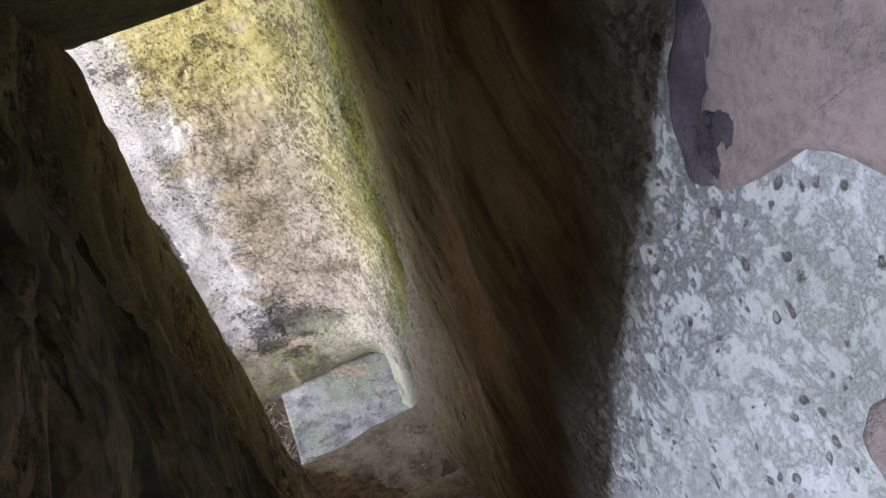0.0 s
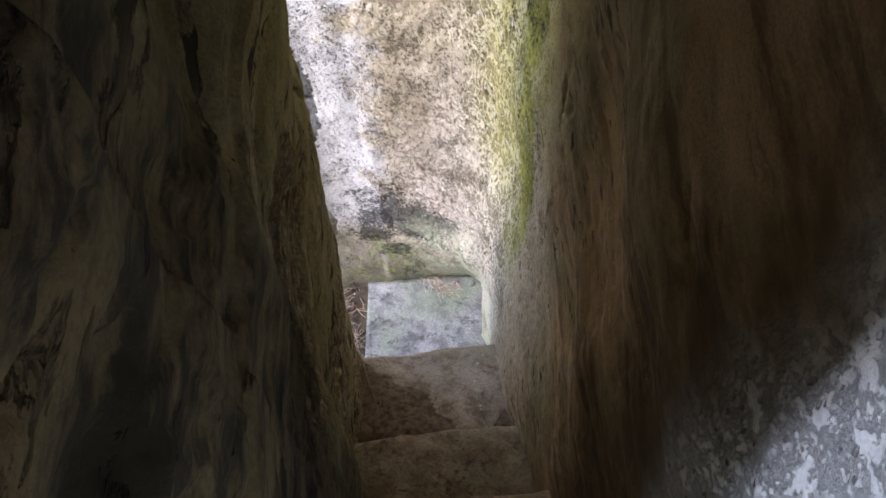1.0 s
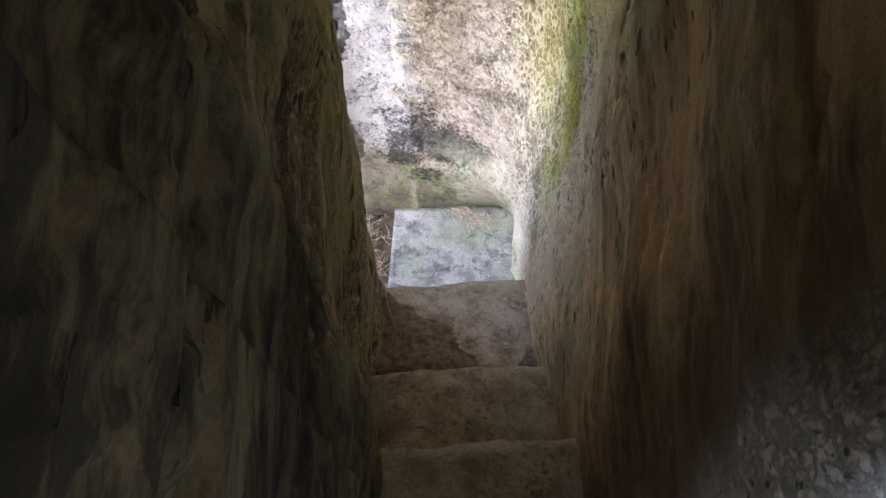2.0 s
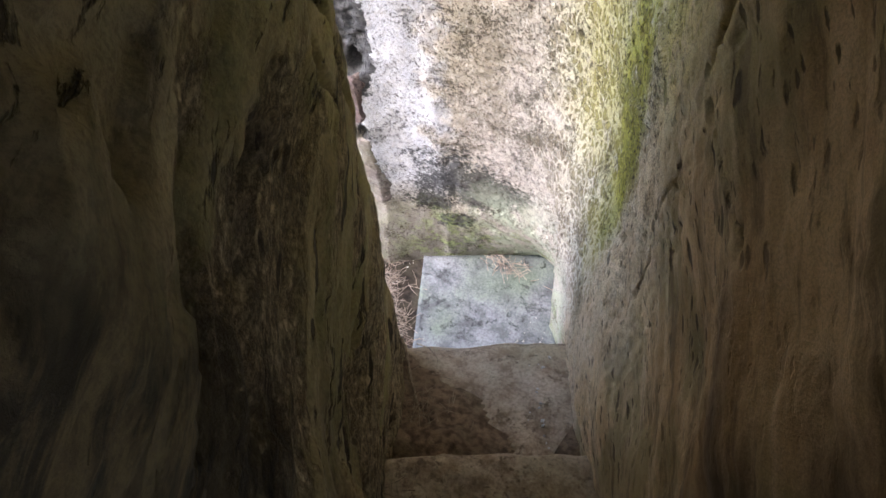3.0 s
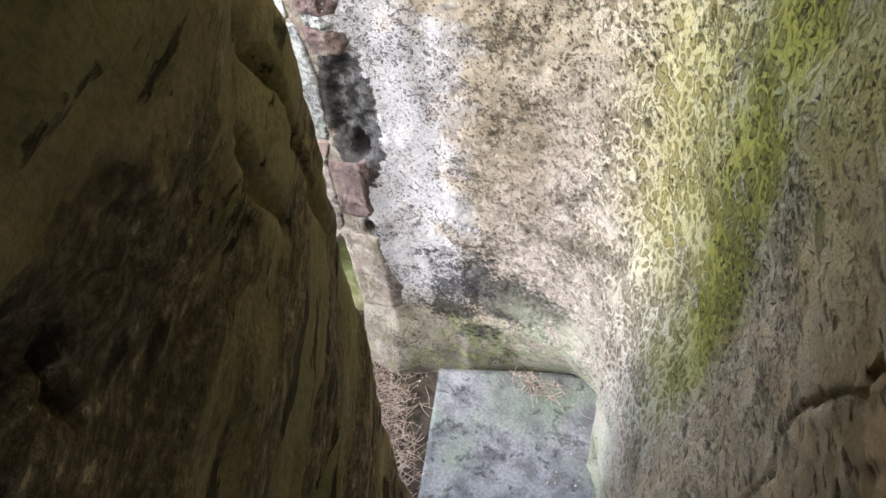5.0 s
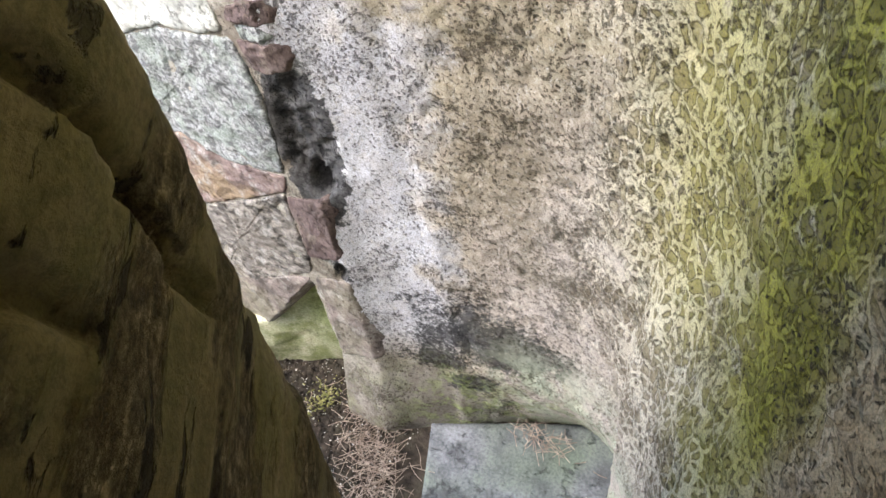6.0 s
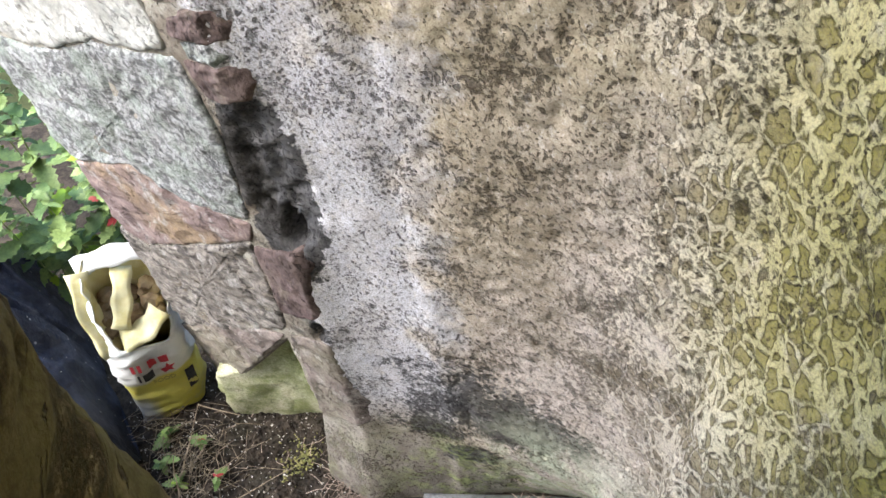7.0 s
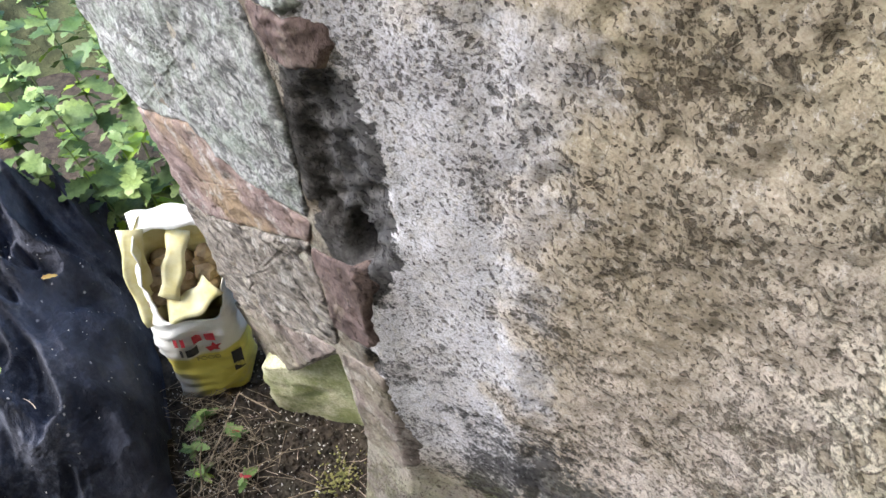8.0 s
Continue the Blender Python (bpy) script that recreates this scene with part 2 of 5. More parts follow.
    wide = k.mul(k.ramp(y, 1.70, 1.80), k.ramp(x, -0.70, -0.48), k.ramp(z, 0.75, 1.2), 0.6)
    top = k.mul(out, k.ramp(z, 1.40, 1.70), k.ramp(x, -1.15, -0.9), 0.6)
    film_shade = k.op("MAXIMUM", corner, k.op("MAXIMUM", wide, top))
    algae = k.mul(film_shade, k.ramp(k.noise(13, 6, 0.68), 0.28, 0.50))
    col = k.mix(k.mul(algae, 0.9), col, (0.50, 0.45, 0.04))
    col = k.mix(k.mul(algae, comb, zone, 0.6), col, (0.20, 0.17, 0.06))
    # lime wash by the upper landing, painted to end with the patch of light
    wash = k.mul(k.ramp(k.op("ADD", y, k.op("MULTIPLY", big, 0.25)), 1.15, 1.05), k.ramp(k.noise(9, 5, 0.6), 0.24, 0.36))
    lime = k.mix(k.ramp(mid, 0.3, 0.7), (0.56, 0.585, 0.63), (0.76, 0.785, 0.85))
    lime = k.mix(k.mul(k.ramp(k.noise(5, 5, 0.6), 0.46, 0.62), 0.55), lime, (0.46, 0.51, 0.475))
    flake = k.ramp(k.noise(46, 9, 0.78, k.vec(1, 1, 0.8, 0.02, 20)), 0.46, 0.60)
    lime = k.mix(k.mul(flake, k.ramp(k.op("ADD", k.noise(6, 4), k.op("MULTIPLY", y, 1.2)), 1.68, 1.80, 0.0, 0.32)), lime, (0.50, 0.475, 0.47))
    lime = k.mix(k.mul(k.ramp(k.noise(70, 7, 0.78), 0.50, 0.70), 0.4), lime, (0.82, 0.84, 0.89))
    col = k.mix(wash, col, lime)
    few = k.op("MAXIMUM", k.holes(60, k.vec(1, 1, 0.6, 0.02, 30), 0.08, 0.30), k.holes(120, k.vec(1, 1, 0.7, 0.02, 20), 0.35, 0.45))
    pit = k.mul(pit, k.ramp(y, 1.45, 1.70), k.ramp(wash, 0, 1, 1.0, 0.0))
    pit = k.op("MAXIMUM", pit, k.mul(few, wash, 0.8))
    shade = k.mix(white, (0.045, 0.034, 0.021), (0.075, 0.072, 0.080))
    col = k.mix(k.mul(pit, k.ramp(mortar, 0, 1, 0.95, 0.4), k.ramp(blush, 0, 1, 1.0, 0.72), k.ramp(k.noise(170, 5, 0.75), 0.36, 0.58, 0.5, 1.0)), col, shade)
    col = k.mix(k.mul(k.ramp(grain, 0.44, 0.60), k.ramp(wash, 0, 1, 1.0, 0.5), k.ramp(out, 0, 1, 0.30, 0.50), k.ramp(soot, 0, 1, 1.0, 0.1)), col, (0.15, 0.115, 0.08))
    calm = k.ramp(wash, 0, 1, 1.0, 0.9)
    relief = k.op("SUBTRACT", k.op("SUBTRACT", k.op("MULTIPLY", streak, 0.25), k.op("MAXIMUM", k.op("MULTIPLY", pit, 0.8), k.mul(tick, k.ramp(out, 0, 1, 0.9, 0.25), k.ramp(wash, 0, 1, 1.0, 0.0)))), k.mul(zone, comb, 0.6))
    relief = k.op("SUBTRACT", relief, k.mul(flake, wash, k.ramp(y, 0.84, 0.93, 0.10, 0.5)))
    k.bump(k.mul(relief, calm), 0.9, 0.009)
    k.bump(k.mul(k.op("ADD", k.noise(90, 5, 0.7), k.op("MULTIPLY", grain, 0.4)), calm), 0.5, 0.004)
    return k.done(col)


def mat_rock(name, dark, light, stain, stain_amt=0.6, scale=14, sz=0.3, pit_amt=0.6, grain=110, lime=0.0, smear=(0.62, 0.60, 0.56), lo=0.35, hi=0.63):
    k = Mat(name, 0.92)
    up = k.vec(1, 1, sz, 0.02 if sz < 0.5 else 0.0, 9)
    streak, big = k.noise(scale, 8, 0.68, up), k.noise(scale / 4, 5, 0.6)
    fine = k.noise(grain, 4, 0.7)
    col = k.mix(k.ramp(streak, lo, hi), dark, light)
    col = k.mix(k.mul(k.ramp(big, 0.45, 0.63), stain_amt), col, stain)
    pit = k.mul(k.ramp(k.op("ADD", k.noise(scale * 3.4, 7, 0.72, k.vec(1, 1, min(1, 0.15 + sz))), k.op("MULTIPLY", k.op("SUBTRACT", k.noise(8, 4), 0.5), 0.35)), 0.56, 0.66), pit_amt)
    col = k.mix(pit, col, tuple(v * 0.35 for v in dark))
    if lime:
        col = k.mix(k.mul(k.ramp(k.noise(17, 8, 0.72), 0.52, 0.62), lime), col, smear)
    col = k.mix(k.ramp(fine, 0.38, 0.68, 0.0, 0.5), col, tuple(v * 0.6 for v in dark))
    k.bump(k.op("SUBTRACT", streak, k.op("MULTIPLY", pit, 0.8)), 0.8, 0.008)
    k.bump(k.op("ADD", fine, k.noise(grain * 0.45, 5, 0.7)), 0.5, 0.004)
    return k.done(col)


def mat_left():
    """Damp brown rock: smooth olive skins over crumbly hollows, drawn out along the bedding, with a dark red-brown
    stain and painted shade by the landing, and painted shade at the outer edge.
    """
    k = Mat("damp_brown_rock", 0.88)
    y, z = k.axis("Y"), k.axis("Z")
    bed, long_bed = k.bed(BED_WEST, 0.42, 0.05, 9), k.bed(BED_WEST, 0.22, 0.05, 9)
    streak, big = k.noise(19, 8, 0.66, long_bed), k.noise(3.4, 5, 0.62, bed)
    fine = k.noise(140, 5, 0.76)
    skin = k.mix(k.ramp(streak, 0.38, 0.62), (0.23, 0.185, 0.092), (0.37, 0.30, 0.165))
    skin = k.mix(k.mul(k.ramp(big, 0.46, 0.58), 0.55), skin, (0.20, 0.195, 0.075))
    grains = k.noise(74, 8, 0.80, k.bed(BED_WEST, 0.60, 0.02))
    crumb_col = k.mix(k.ramp(grains, 0.40, 0.60), (0.15, 0.112, 0.064), (0.60, 0.475, 0.285))
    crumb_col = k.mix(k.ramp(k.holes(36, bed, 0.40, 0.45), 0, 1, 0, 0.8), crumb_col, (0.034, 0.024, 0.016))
    edge = k.op("ADD", k.noise(6.5, 6, 0.62, k.bed(BED_WEST, 0.22, 0.05)), k.op("MULTIPLY", z, -0.10))
    crumb = k.ramp(edge, 0.335, 0.40)
    col = k.mix(crumb, skin, crumb_col)
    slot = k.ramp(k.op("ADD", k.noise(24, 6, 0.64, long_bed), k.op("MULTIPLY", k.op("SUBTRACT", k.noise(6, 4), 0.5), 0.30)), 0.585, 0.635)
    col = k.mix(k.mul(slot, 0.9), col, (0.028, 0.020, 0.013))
    # red-brown stain by the landing, deepened to stand in for its shade
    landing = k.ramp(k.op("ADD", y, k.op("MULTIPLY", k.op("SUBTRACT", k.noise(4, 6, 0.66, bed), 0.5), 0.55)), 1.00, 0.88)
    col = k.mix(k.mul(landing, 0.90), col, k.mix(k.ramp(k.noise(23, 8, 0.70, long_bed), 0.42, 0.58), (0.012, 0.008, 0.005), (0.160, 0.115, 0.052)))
    # shade by the opening, painted as dark olive patches
    film_shade = k.mul(k.ramp(k.op("ADD", y, k.op("MULTIPLY", k.op("SUBTRACT", streak, 0.5), 0.25)), 1.36, 1.50), k.ramp(k.noise(9, 6, 0.66, bed), 0.42, 0.58), 0.6)
    col = k.mix(film_shade, col, (0.125, 0.120, 0.050))
    col = k.mix(k.ramp(fine, 0.40, 0.64, 0.0, 0.40), col, (0.06, 0.044, 0.028))
    k.bump(k.op("SUBTRACT", k.op("MULTIPLY", streak, 0.5), k.op("ADD", k.op("MULTIPLY", slot, 1.0), k.mul(crumb, k.ramp(grains, 0.60, 0.40, 0.25, 0.85)))), 0.95, 0.011)
    k.bump(fine, 0.5, 0.004)
    return k.done(col)


def mat_plain(name, c1, c2, scale=30, rough=0.7, bump=0.3, dist=0.002):
    k = Mat(name, rough)
    n = k.noise(scale, 5, 0.6)
    k.bump(k.noise(scale * 4, 3), bump, dist)
    return k.done(k.mix(k.ramp(n, 0.35, 0.65), c1, c2))


def mat_leaf(name, c1, c2):
    k = Mat(name, 0.5)
    info = k.t.nodes.new("ShaderNodeObjectInfo")
    col = k.mix(info.outputs["Random"], c1, c2)
    col = k.mix(k.ramp(k.noise(90, 3), 0.4, 0.7, 0, 0.35), col, tuple(v * 0.55 for v in c1))
    k.b.inputs["Transmission Weight"].default_value = 0.0
    k.b.inputs["Subsurface Weight"].default_value = 0.0
    k.bump(k.noise(160, 2), 0.3, 0.002)
    return k.done(col)


def mat_sheet():
    """Black woven membrane, matt, with pale dust lying in patches."""
    k = Mat("black_membrane", 0.82, spec=0.25)
    col = k.mix(k.ramp(k.noise(7, 5, 0.6), 0.35, 0.65), (0.019, 0.021, 0.030), (0.060, 0.064, 0.086))
    dust = k.mul(k.ramp(k.op("ADD", k.noise(3.5, 6, 0.65), k.op("MULTIPLY", k.axis("Y"), -0.28)), 0.02, 0.20), k.ramp(k.noise(38, 7, 0.72), 0.42, 0.66))
    col = k.mix(k.mul(dust, 0.38), col, (0.23, 0.24, 0.28))
    speck = k.holes(70, k.co, 0.06, 0.30)
    col = k.mix(k.mul(speck, 0.8), col, (0.42, 0.42, 0.43))
    k.bump(k.noise(11, 5, 0.6, k.vec(1, 1, 1, 0.12, 5)), 0.9, 0.035)
    k.bump(k.noise(420, 2), 0.25, 0.0008)
    return k.done(col)


def mat_bag():
    """Printed woven sack: white above, yellow below, grey lower corner."""
    k = Mat("printed_sack", 0.45, spec=0.4)
    z, x = k.axis("Z"), k.axis("X")
    zz = k.op("ADD", z, k.op("MULTIPLY", k.noise(9, 3), 0.05))
    col = k.mix(k.ramp(zz, 0.215, 0.198), (0.80, 0.80, 0.78), (0.78, 0.70, 0.16))
    col = k.mix(k.mul(k.ramp(zz, 0.17, 0.09), k.ramp(k.axis("Y"), -0.01, -0.05)), col, (0.30, 0.31, 0.33))
    col = k.mix(k.mul(k.ramp(k.noise(12, 5, 0.65), 0.52, 0.70), 0.35), col, (0.45, 0.42, 0.35))
    k.bump(k.noise(14, 4, 0.5, k.vec(1, 1, 2.2)), 0.5, 0.012)
    k.bump(k.noise(300, 2), 0.2, 0.001)
    return k.done(col)


M_CLIFF = mat_cliff()
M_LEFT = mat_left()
M_CEIL = mat_rock("mossy_dark_rock", (0.10, 0.085, 0.05), (0.24, 0.20, 0.11), (0.16, 0.17, 0.05), 0.7, 12, 0.8)
M_STEP = mat_rock("worn_step_stone", (0.25, 0.185, 0.125), (0.54, 0.435, 0.325), (0.28, 0.255, 0.15), 0.5, 14, 1.0, 0.6)
M_SLAB = mat_rock("grey_green_slab_stone", (0.13, 0.135, 0.14), (0.31, 0.315, 0.335), (0.15, 0.20, 0.12), 0.7, 12, 1.0, 0.6)
M_GRANITE = mat_rock("grey_granite", (0.17, 0.17, 0.17), (0.54, 0.54, 0.54), (0.38, 0.44, 0.37), 0.6, 85, 1.0, 0.7, 210, 0.35, (0.64, 0.64, 0.63), 0.42, 0.57)
M_LIME = mat_rock("lime_covered_stone", (0.45, 0.44, 0.40), (0.74, 0.73, 0.69), (0.50, 0.48, 0.41), 0.5, 20, 1.0, 0.6, 120, 0.5, (0.78, 0.77, 0.74))
M_RED = mat_rock("dull_red_sandstone", (0.095, 0.066, 0.063), (0.215, 0.155, 0.145), (0.20, 0.155, 0.135), 0.5, 22, 0.5, 0.6, 150, 0.35, (0.42, 0.36, 0.29))
M_PINK = mat_rock("pink_brown_sandstone", (0.16, 0.11, 0.105), (0.30, 0.225, 0.21), (0.36, 0.26, 0.14), 0.65, 14, 1.6, 0.5, 150, 0.6, (0.50, 0.48, 0.46))
M_PINKPLAIN = mat_rock("smooth_pink_stone", (0.31, 0.25, 0.255), (0.42, 0.345, 0.35), (0.27, 0.22, 0.24), 0.75, 6, 1.0, 0.15)
M_VIOLET = mat_rock("dark_violet_rim", (0.075, 0.065, 0.085), (0.17, 0.145, 0.175), (0.11, 0.09, 0.12), 0.6, 10, 1.0, 0.3)
M_LAYER = mat_rock("streaky_grey_stone", (0.07, 0.06, 0.055), (0.38, 0.34, 0.30), (0.22, 0.19, 0.165), 0.5, 22, 2.6, 0.7, 150, 0.5, (0.58, 0.55, 0.52))
M_GREEN = mat_rock("mossy_pale_stone", (0.24, 0.27, 0.11), (0.66, 0.63, 0.44), (0.26, 0.34, 0.08), 0.7, 9, 1.0, 0.3, 150, 0.4, (0.66, 0.63, 0.48))
M_BLACK = mat_rock("sooty_black_stone", (0.025, 0.025, 0.024), (0.15, 0.145, 0.135), (0.05, 0.05, 0.045), 0.6, 18, 0.8, 0.6)
M_BROWN = mat_rock("grey_brown_stone", (0.13, 0.105, 0.095), (0.30, 0.245, 0.22), (0.27, 0.25, 0.17), 0.6, 14, 0.8, 0.4, 150, 0.45, (0.50, 0.47, 0.42))
M_SOIL = mat_rock("dark_soil", (0.026, 0.020, 0.015), (0.105, 0.080, 0.060), (0.060, 0.056, 0.036), 0.5, 40, 1.0, 0.3, 160)
M_EARTH = mat_rock("crumbly_brown_earth", (0.085, 0.058, 0.037), (0.32, 0.225, 0.15), (0.18, 0.15, 0.09), 0.5, 40, 1.0, 0.4, 160)
M_STRAW = mat_plain("dry_straw", (0.26, 0.19, 0.15), (0.52, 0.42, 0.34), 40)
M_TWIG = mat_plain("grey_brown_twig", (0.16, 0.12, 0.08), (0.33, 0.27, 0.19), 60)
M_PEBBLE = mat_plain("pale_grit", (0.36, 0.33, 0.29), (0.66, 0.63, 0.58), 70)
M_SHEET = mat_sheet()
M_MOSS = mat_plain("yellow_green_moss", (0.15, 0.15, 0.05), (0.31, 0.29, 0.11), 50)
M_DUST = mat_plain("dry_leaf", (0.42, 0.26, 0.07), (0.55, 0.38, 0.14), 30)
M_BAG = mat_bag()
M_BAGIN = mat_plain("yellow_lining", (0.70, 0.62, 0.28), (0.80, 0.75, 0.48), 20, 0.5)
M_INKRED = mat_plain("red_ink", (0.55, 0.05, 0.07), (0.62, 0.07, 0.09), 40, 0.5)
M_INKDARK = mat_plain("black_ink", (0.03, 0.03, 0.035), (0.06, 0.06, 0.065), 40, 0.5)
M_INKGOLD = mat_plain("ochre_ink", (0.42, 0.36, 0.12), (0.48, 0.42, 0.16), 40, 0.5)
M_BULB = mat_plain("brown_rubble", (0.24, 0.16, 0.09), (0.46, 0.36, 0.24), 25)
M_LEAF = mat_leaf("green_leaf", (0.055, 0.115, 0.032), (0.28, 0.38, 0.12))
M_LIMELEAF = mat_leaf("lime_leaf", (0.26, 0.42, 0.03), (0.36, 0.50, 0.06))
M_REDLEAF = mat_leaf("red_leaf", (0.22, 0.02, 0.025), (0.30, 0.05, 0.04))
M_STEM = mat_plain("plant_stem", (0.14, 0.20, 0.06), (0.24, 0.28, 0.12), 40, 0.6)
M_BANK = mat_rock("mossy_garden_earth", (0.05, 0.055, 0.024), (0.15, 0.15, 0.07), (0.085, 0.105, 0.035), 0.7, 7, 0.7, 0.5)


# ---------------------------------------------------------------- building
def mesh_of(name, verts, faces, smooth=True):
    me = bpy.data.meshes.new(name)
    me.from_pydata([tuple(v) for v in verts], [], faces)
    if smooth:
        me.polygons.foreach_set("use_smooth", [True] * len(me.polygons))
    me.update()
    return me


def part(name, me, material, parent=None, label=""):
    if isinstance(me, bmesh.types.BMesh):
        bm, me = me, bpy.data.meshes.new(name)
        bm.to_mesh(me)
        bm.free()
    if material:
        me.materials.clear()
        me.materials.append(material)
    ob = new(name, me)
    if parent:
        ob.parent = parent
    return tagged(ob, label)


def thing(name, label, category, at=(0, 0, 0), rz=0, group="", kind=""):
    ob = new(name)
    ob.empty_display_size = 0.05
    ob.matrix_basis = pose(*at, 0, 0, rz)
    return tagged(ob, label, category, group, kind)


def fb(p, f, octaves=4):
    return noise.fractal(Vector(p) * f, 1.0, 2.0, octaves)


def resample(pts, step):
    """Points along a polyline, every step metres, with rounded corners."""
    pts = [Vector((*p, 0)) for p in pts]
    out = []
    for a, b in zip(pts, pts[1:]):
        n = max(1, round((b - a).length / step))
        out += [a.lerp(b, i / n) for i in range(n)]
    out.append(pts[-1])
    for _ in range(max(2, int(0.03 / step))):
        out = [out[0]] + [(out[i - 1] + 2 * out[i] + out[i + 1]) / 4 for i in range(1, len(out) - 1)] + [out[-1]]
    return out


def rock_mass(name, face, back, z0, z1, step, dz, relief, material, lean=None):
    """An upright rock mass: a finely carved face along one line, closed round the back by coarse plain sides."""
    line = resample(face, step)
    nrm = []
    for i in range(len(line)):
        d = (line[min(i + 1, len(line) - 1)] - line[max(i - 1, 0)]).normalized()
        nrm.append(Vector((-d.y, d.x, 0)))
    rows = int((z1 - z0) / dz) + 1
    verts, faces, n = [], [], len(line)
    for j in range(rows):
        z = z0 + (z1 - z0) * j / (rows - 1)
        for i in range(n):
            p = Vector((line[i].x, line[i].y, z))
            q = p + nrm[i] * relief(p)
            if lean:
                q += lean(p)
            verts.append(q)
    for j in range(rows - 1):
        for i in range(n - 1):
            a = j * n + i
            faces.append((a, a + 1, a + n + 1, a + n))
    top, bottom = (rows - 1) * n, 0
    base = len(verts)
    m = len(back)
    for p in back:
        verts += [Vector((*p, z0)), Vector((*p, z1))]
    for k in range(m - 1):
        a = base + 2 * k
        faces.append((a, a + 2, a + 3, a + 1))
    faces.append(tuple(j * n + n - 1 for j in range(rows)) + (base + 1, base))
    faces.append(tuple(j * n for j in reversed(range(rows))) + (base + 2 * m - 2, base + 2 * m - 1))
    faces.append(tuple(top + i for i in range(n)) + tuple(base + 2 * k + 1 for k in range(m)))
    faces.append(tuple(base + 2 * k for k in reversed(range(m))) + tuple(reversed(range(n))))
    me = mesh_of(name, verts, faces)
    return part(name, me, material)


def seg(p, a, b):
    """Distance from p to the segment a-b, in two dimensions."""
    ax, ay, bx, by = *a, *b
    t = max(0, min(1, ((p[0] - ax) * (bx - ax) + (p[1] - ay) * (by - ay)) / ((bx - ax) ** 2 + (by - ay) ** 2)))
    return math.hypot(p[0] - ax - t * (bx - ax), p[1] - ay - t * (by - ay))


# ---------------------------------------------------------------- rock masses
CRACKS = [((1.490, 1.605), (1.490, 1.56)), ((1.49, 1.56), (1.518, 1.477)), ((1.518, 1.477), (1.545, 1.39)), ((1.545, 1.39), (1.527, 1.294)), ((1.527, 1.294), (1.528, 1.165)), ((1.484, 1.86), (1.479, 1.80)), ((1.479, 1.80), (1.494, 1.748)), ((1.494, 1.748), (1.466, 1.734)), ((1.466, 1.734), (1.396, 1.732)), ((1.396, 1.732), (1.318, 1.729)), ((1.739, 1.61), (1.705, 1.573)), ((1.10, 2.14), (1.06, 2.06))]


def bedded(p, d, squash):
    """The point with its way along the bedding shortened, so that relief runs out along it."""
    return p - d * (p.dot(d) * (1 - squash))


def relief_east(p):
    ridge = bedded(p, BED_EAST, 0.25)
    out = max(0, min(1, (p.y - 1.35) / 0.3))
    far = max(0, min(1, (-0.45 - p.x) / 0.15))
    r = (0.026 - 0.012 * out - 0.006 * far) * fb(p, 2.3, 3) + (0.006 - 0.002 * out - 0.004 * far) * fb(ridge, 13, 4) + (0.0025 - 0.0005 * far) * fb(p, 42, 2) + 0.0012 * far * fb(p, 16, 4)
    if p.y < 0.98 and p.z > 2.28:
        w = min(1, (0.98 - p.y) / 0.04) * min(1, (p.z - 2.28) / 0.05)
        r += (-0.006 + 0.003 * fb(p, 18, 4) - r) * w
    if out > 0.3:
        hollow = fb(Vector((p.x, p.y, p.z * 0.7)) + noise.noise_vector(p * 9) * 0.03, 24, 4)
        r -= 0.006 * max(0, hollow - 0.05) + 0.003 * fb(p, 70, 2)
    if 0.8 < p.y < 1.78 and p.x > -0.42:
        for a, b in CRACKS:
            d = seg((p.y + 0.008 * fb(p, 45, 2), p.z + 0.006 * fb(p, 60, 2)), a, b)
            if d < 0.0055:
                r -= 0.011 * (1 - d / 0.0055) * (0.6 + 0.8 * abs(fb(p, 12, 2)))
    return r


EAST_FACE = [(0.70, 0.0), (0.42, 0.47), (0.27, 0.74), (0.195, 0.87), (0.137, 0.965), (-0.015, 1.18), (-0.085, 1.325), (-0.15, 1.425), (-0.21, 1.515), (-0.285, 1.645), (-0.365, 1.78),
             (-0.455, 1.91), (-0.56, 2.0), (-0.70, 2.035), (-0.80, 2.030), (-0.88, 2.018), (-0.96, 2.004), (-1.00, 1.994), (-1.04, 1.99), (-1.07, 2.02), (-1.10, 2.06), (-1.19, 2.09)]


def lean_east(p):
    """The wall's foot stands forward along the passage and is undercut at the outer corner."""
    low = max(0, min(1, (1.10 - p.z) / 0.40))
    foot = 0.055 * low * max(0.2, min(1, (p.y - 1.15) / 0.2)) * max(0, min(1, (2.02 - p.y) / 0.06))
    q = Vector((-0.86 * foot, -0.5 * foot, 0))
    if p.x < -0.50:
        deep = 0.14 - 0.09 * max(0, min(1, (-0.72 - p.x) / 0.2))
        q.y += deep * max(0, 1 - (p.z + 0.02) / 0.36) ** 1.3 * max(0, min(1, (p.x + 1.02) / 0.12)) * max(0, min(1, (-0.50 - p.x) / 0.08))
    return q


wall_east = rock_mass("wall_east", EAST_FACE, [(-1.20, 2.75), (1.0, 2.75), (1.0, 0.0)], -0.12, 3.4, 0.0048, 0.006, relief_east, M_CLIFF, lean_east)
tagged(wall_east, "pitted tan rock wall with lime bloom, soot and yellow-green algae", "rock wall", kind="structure")


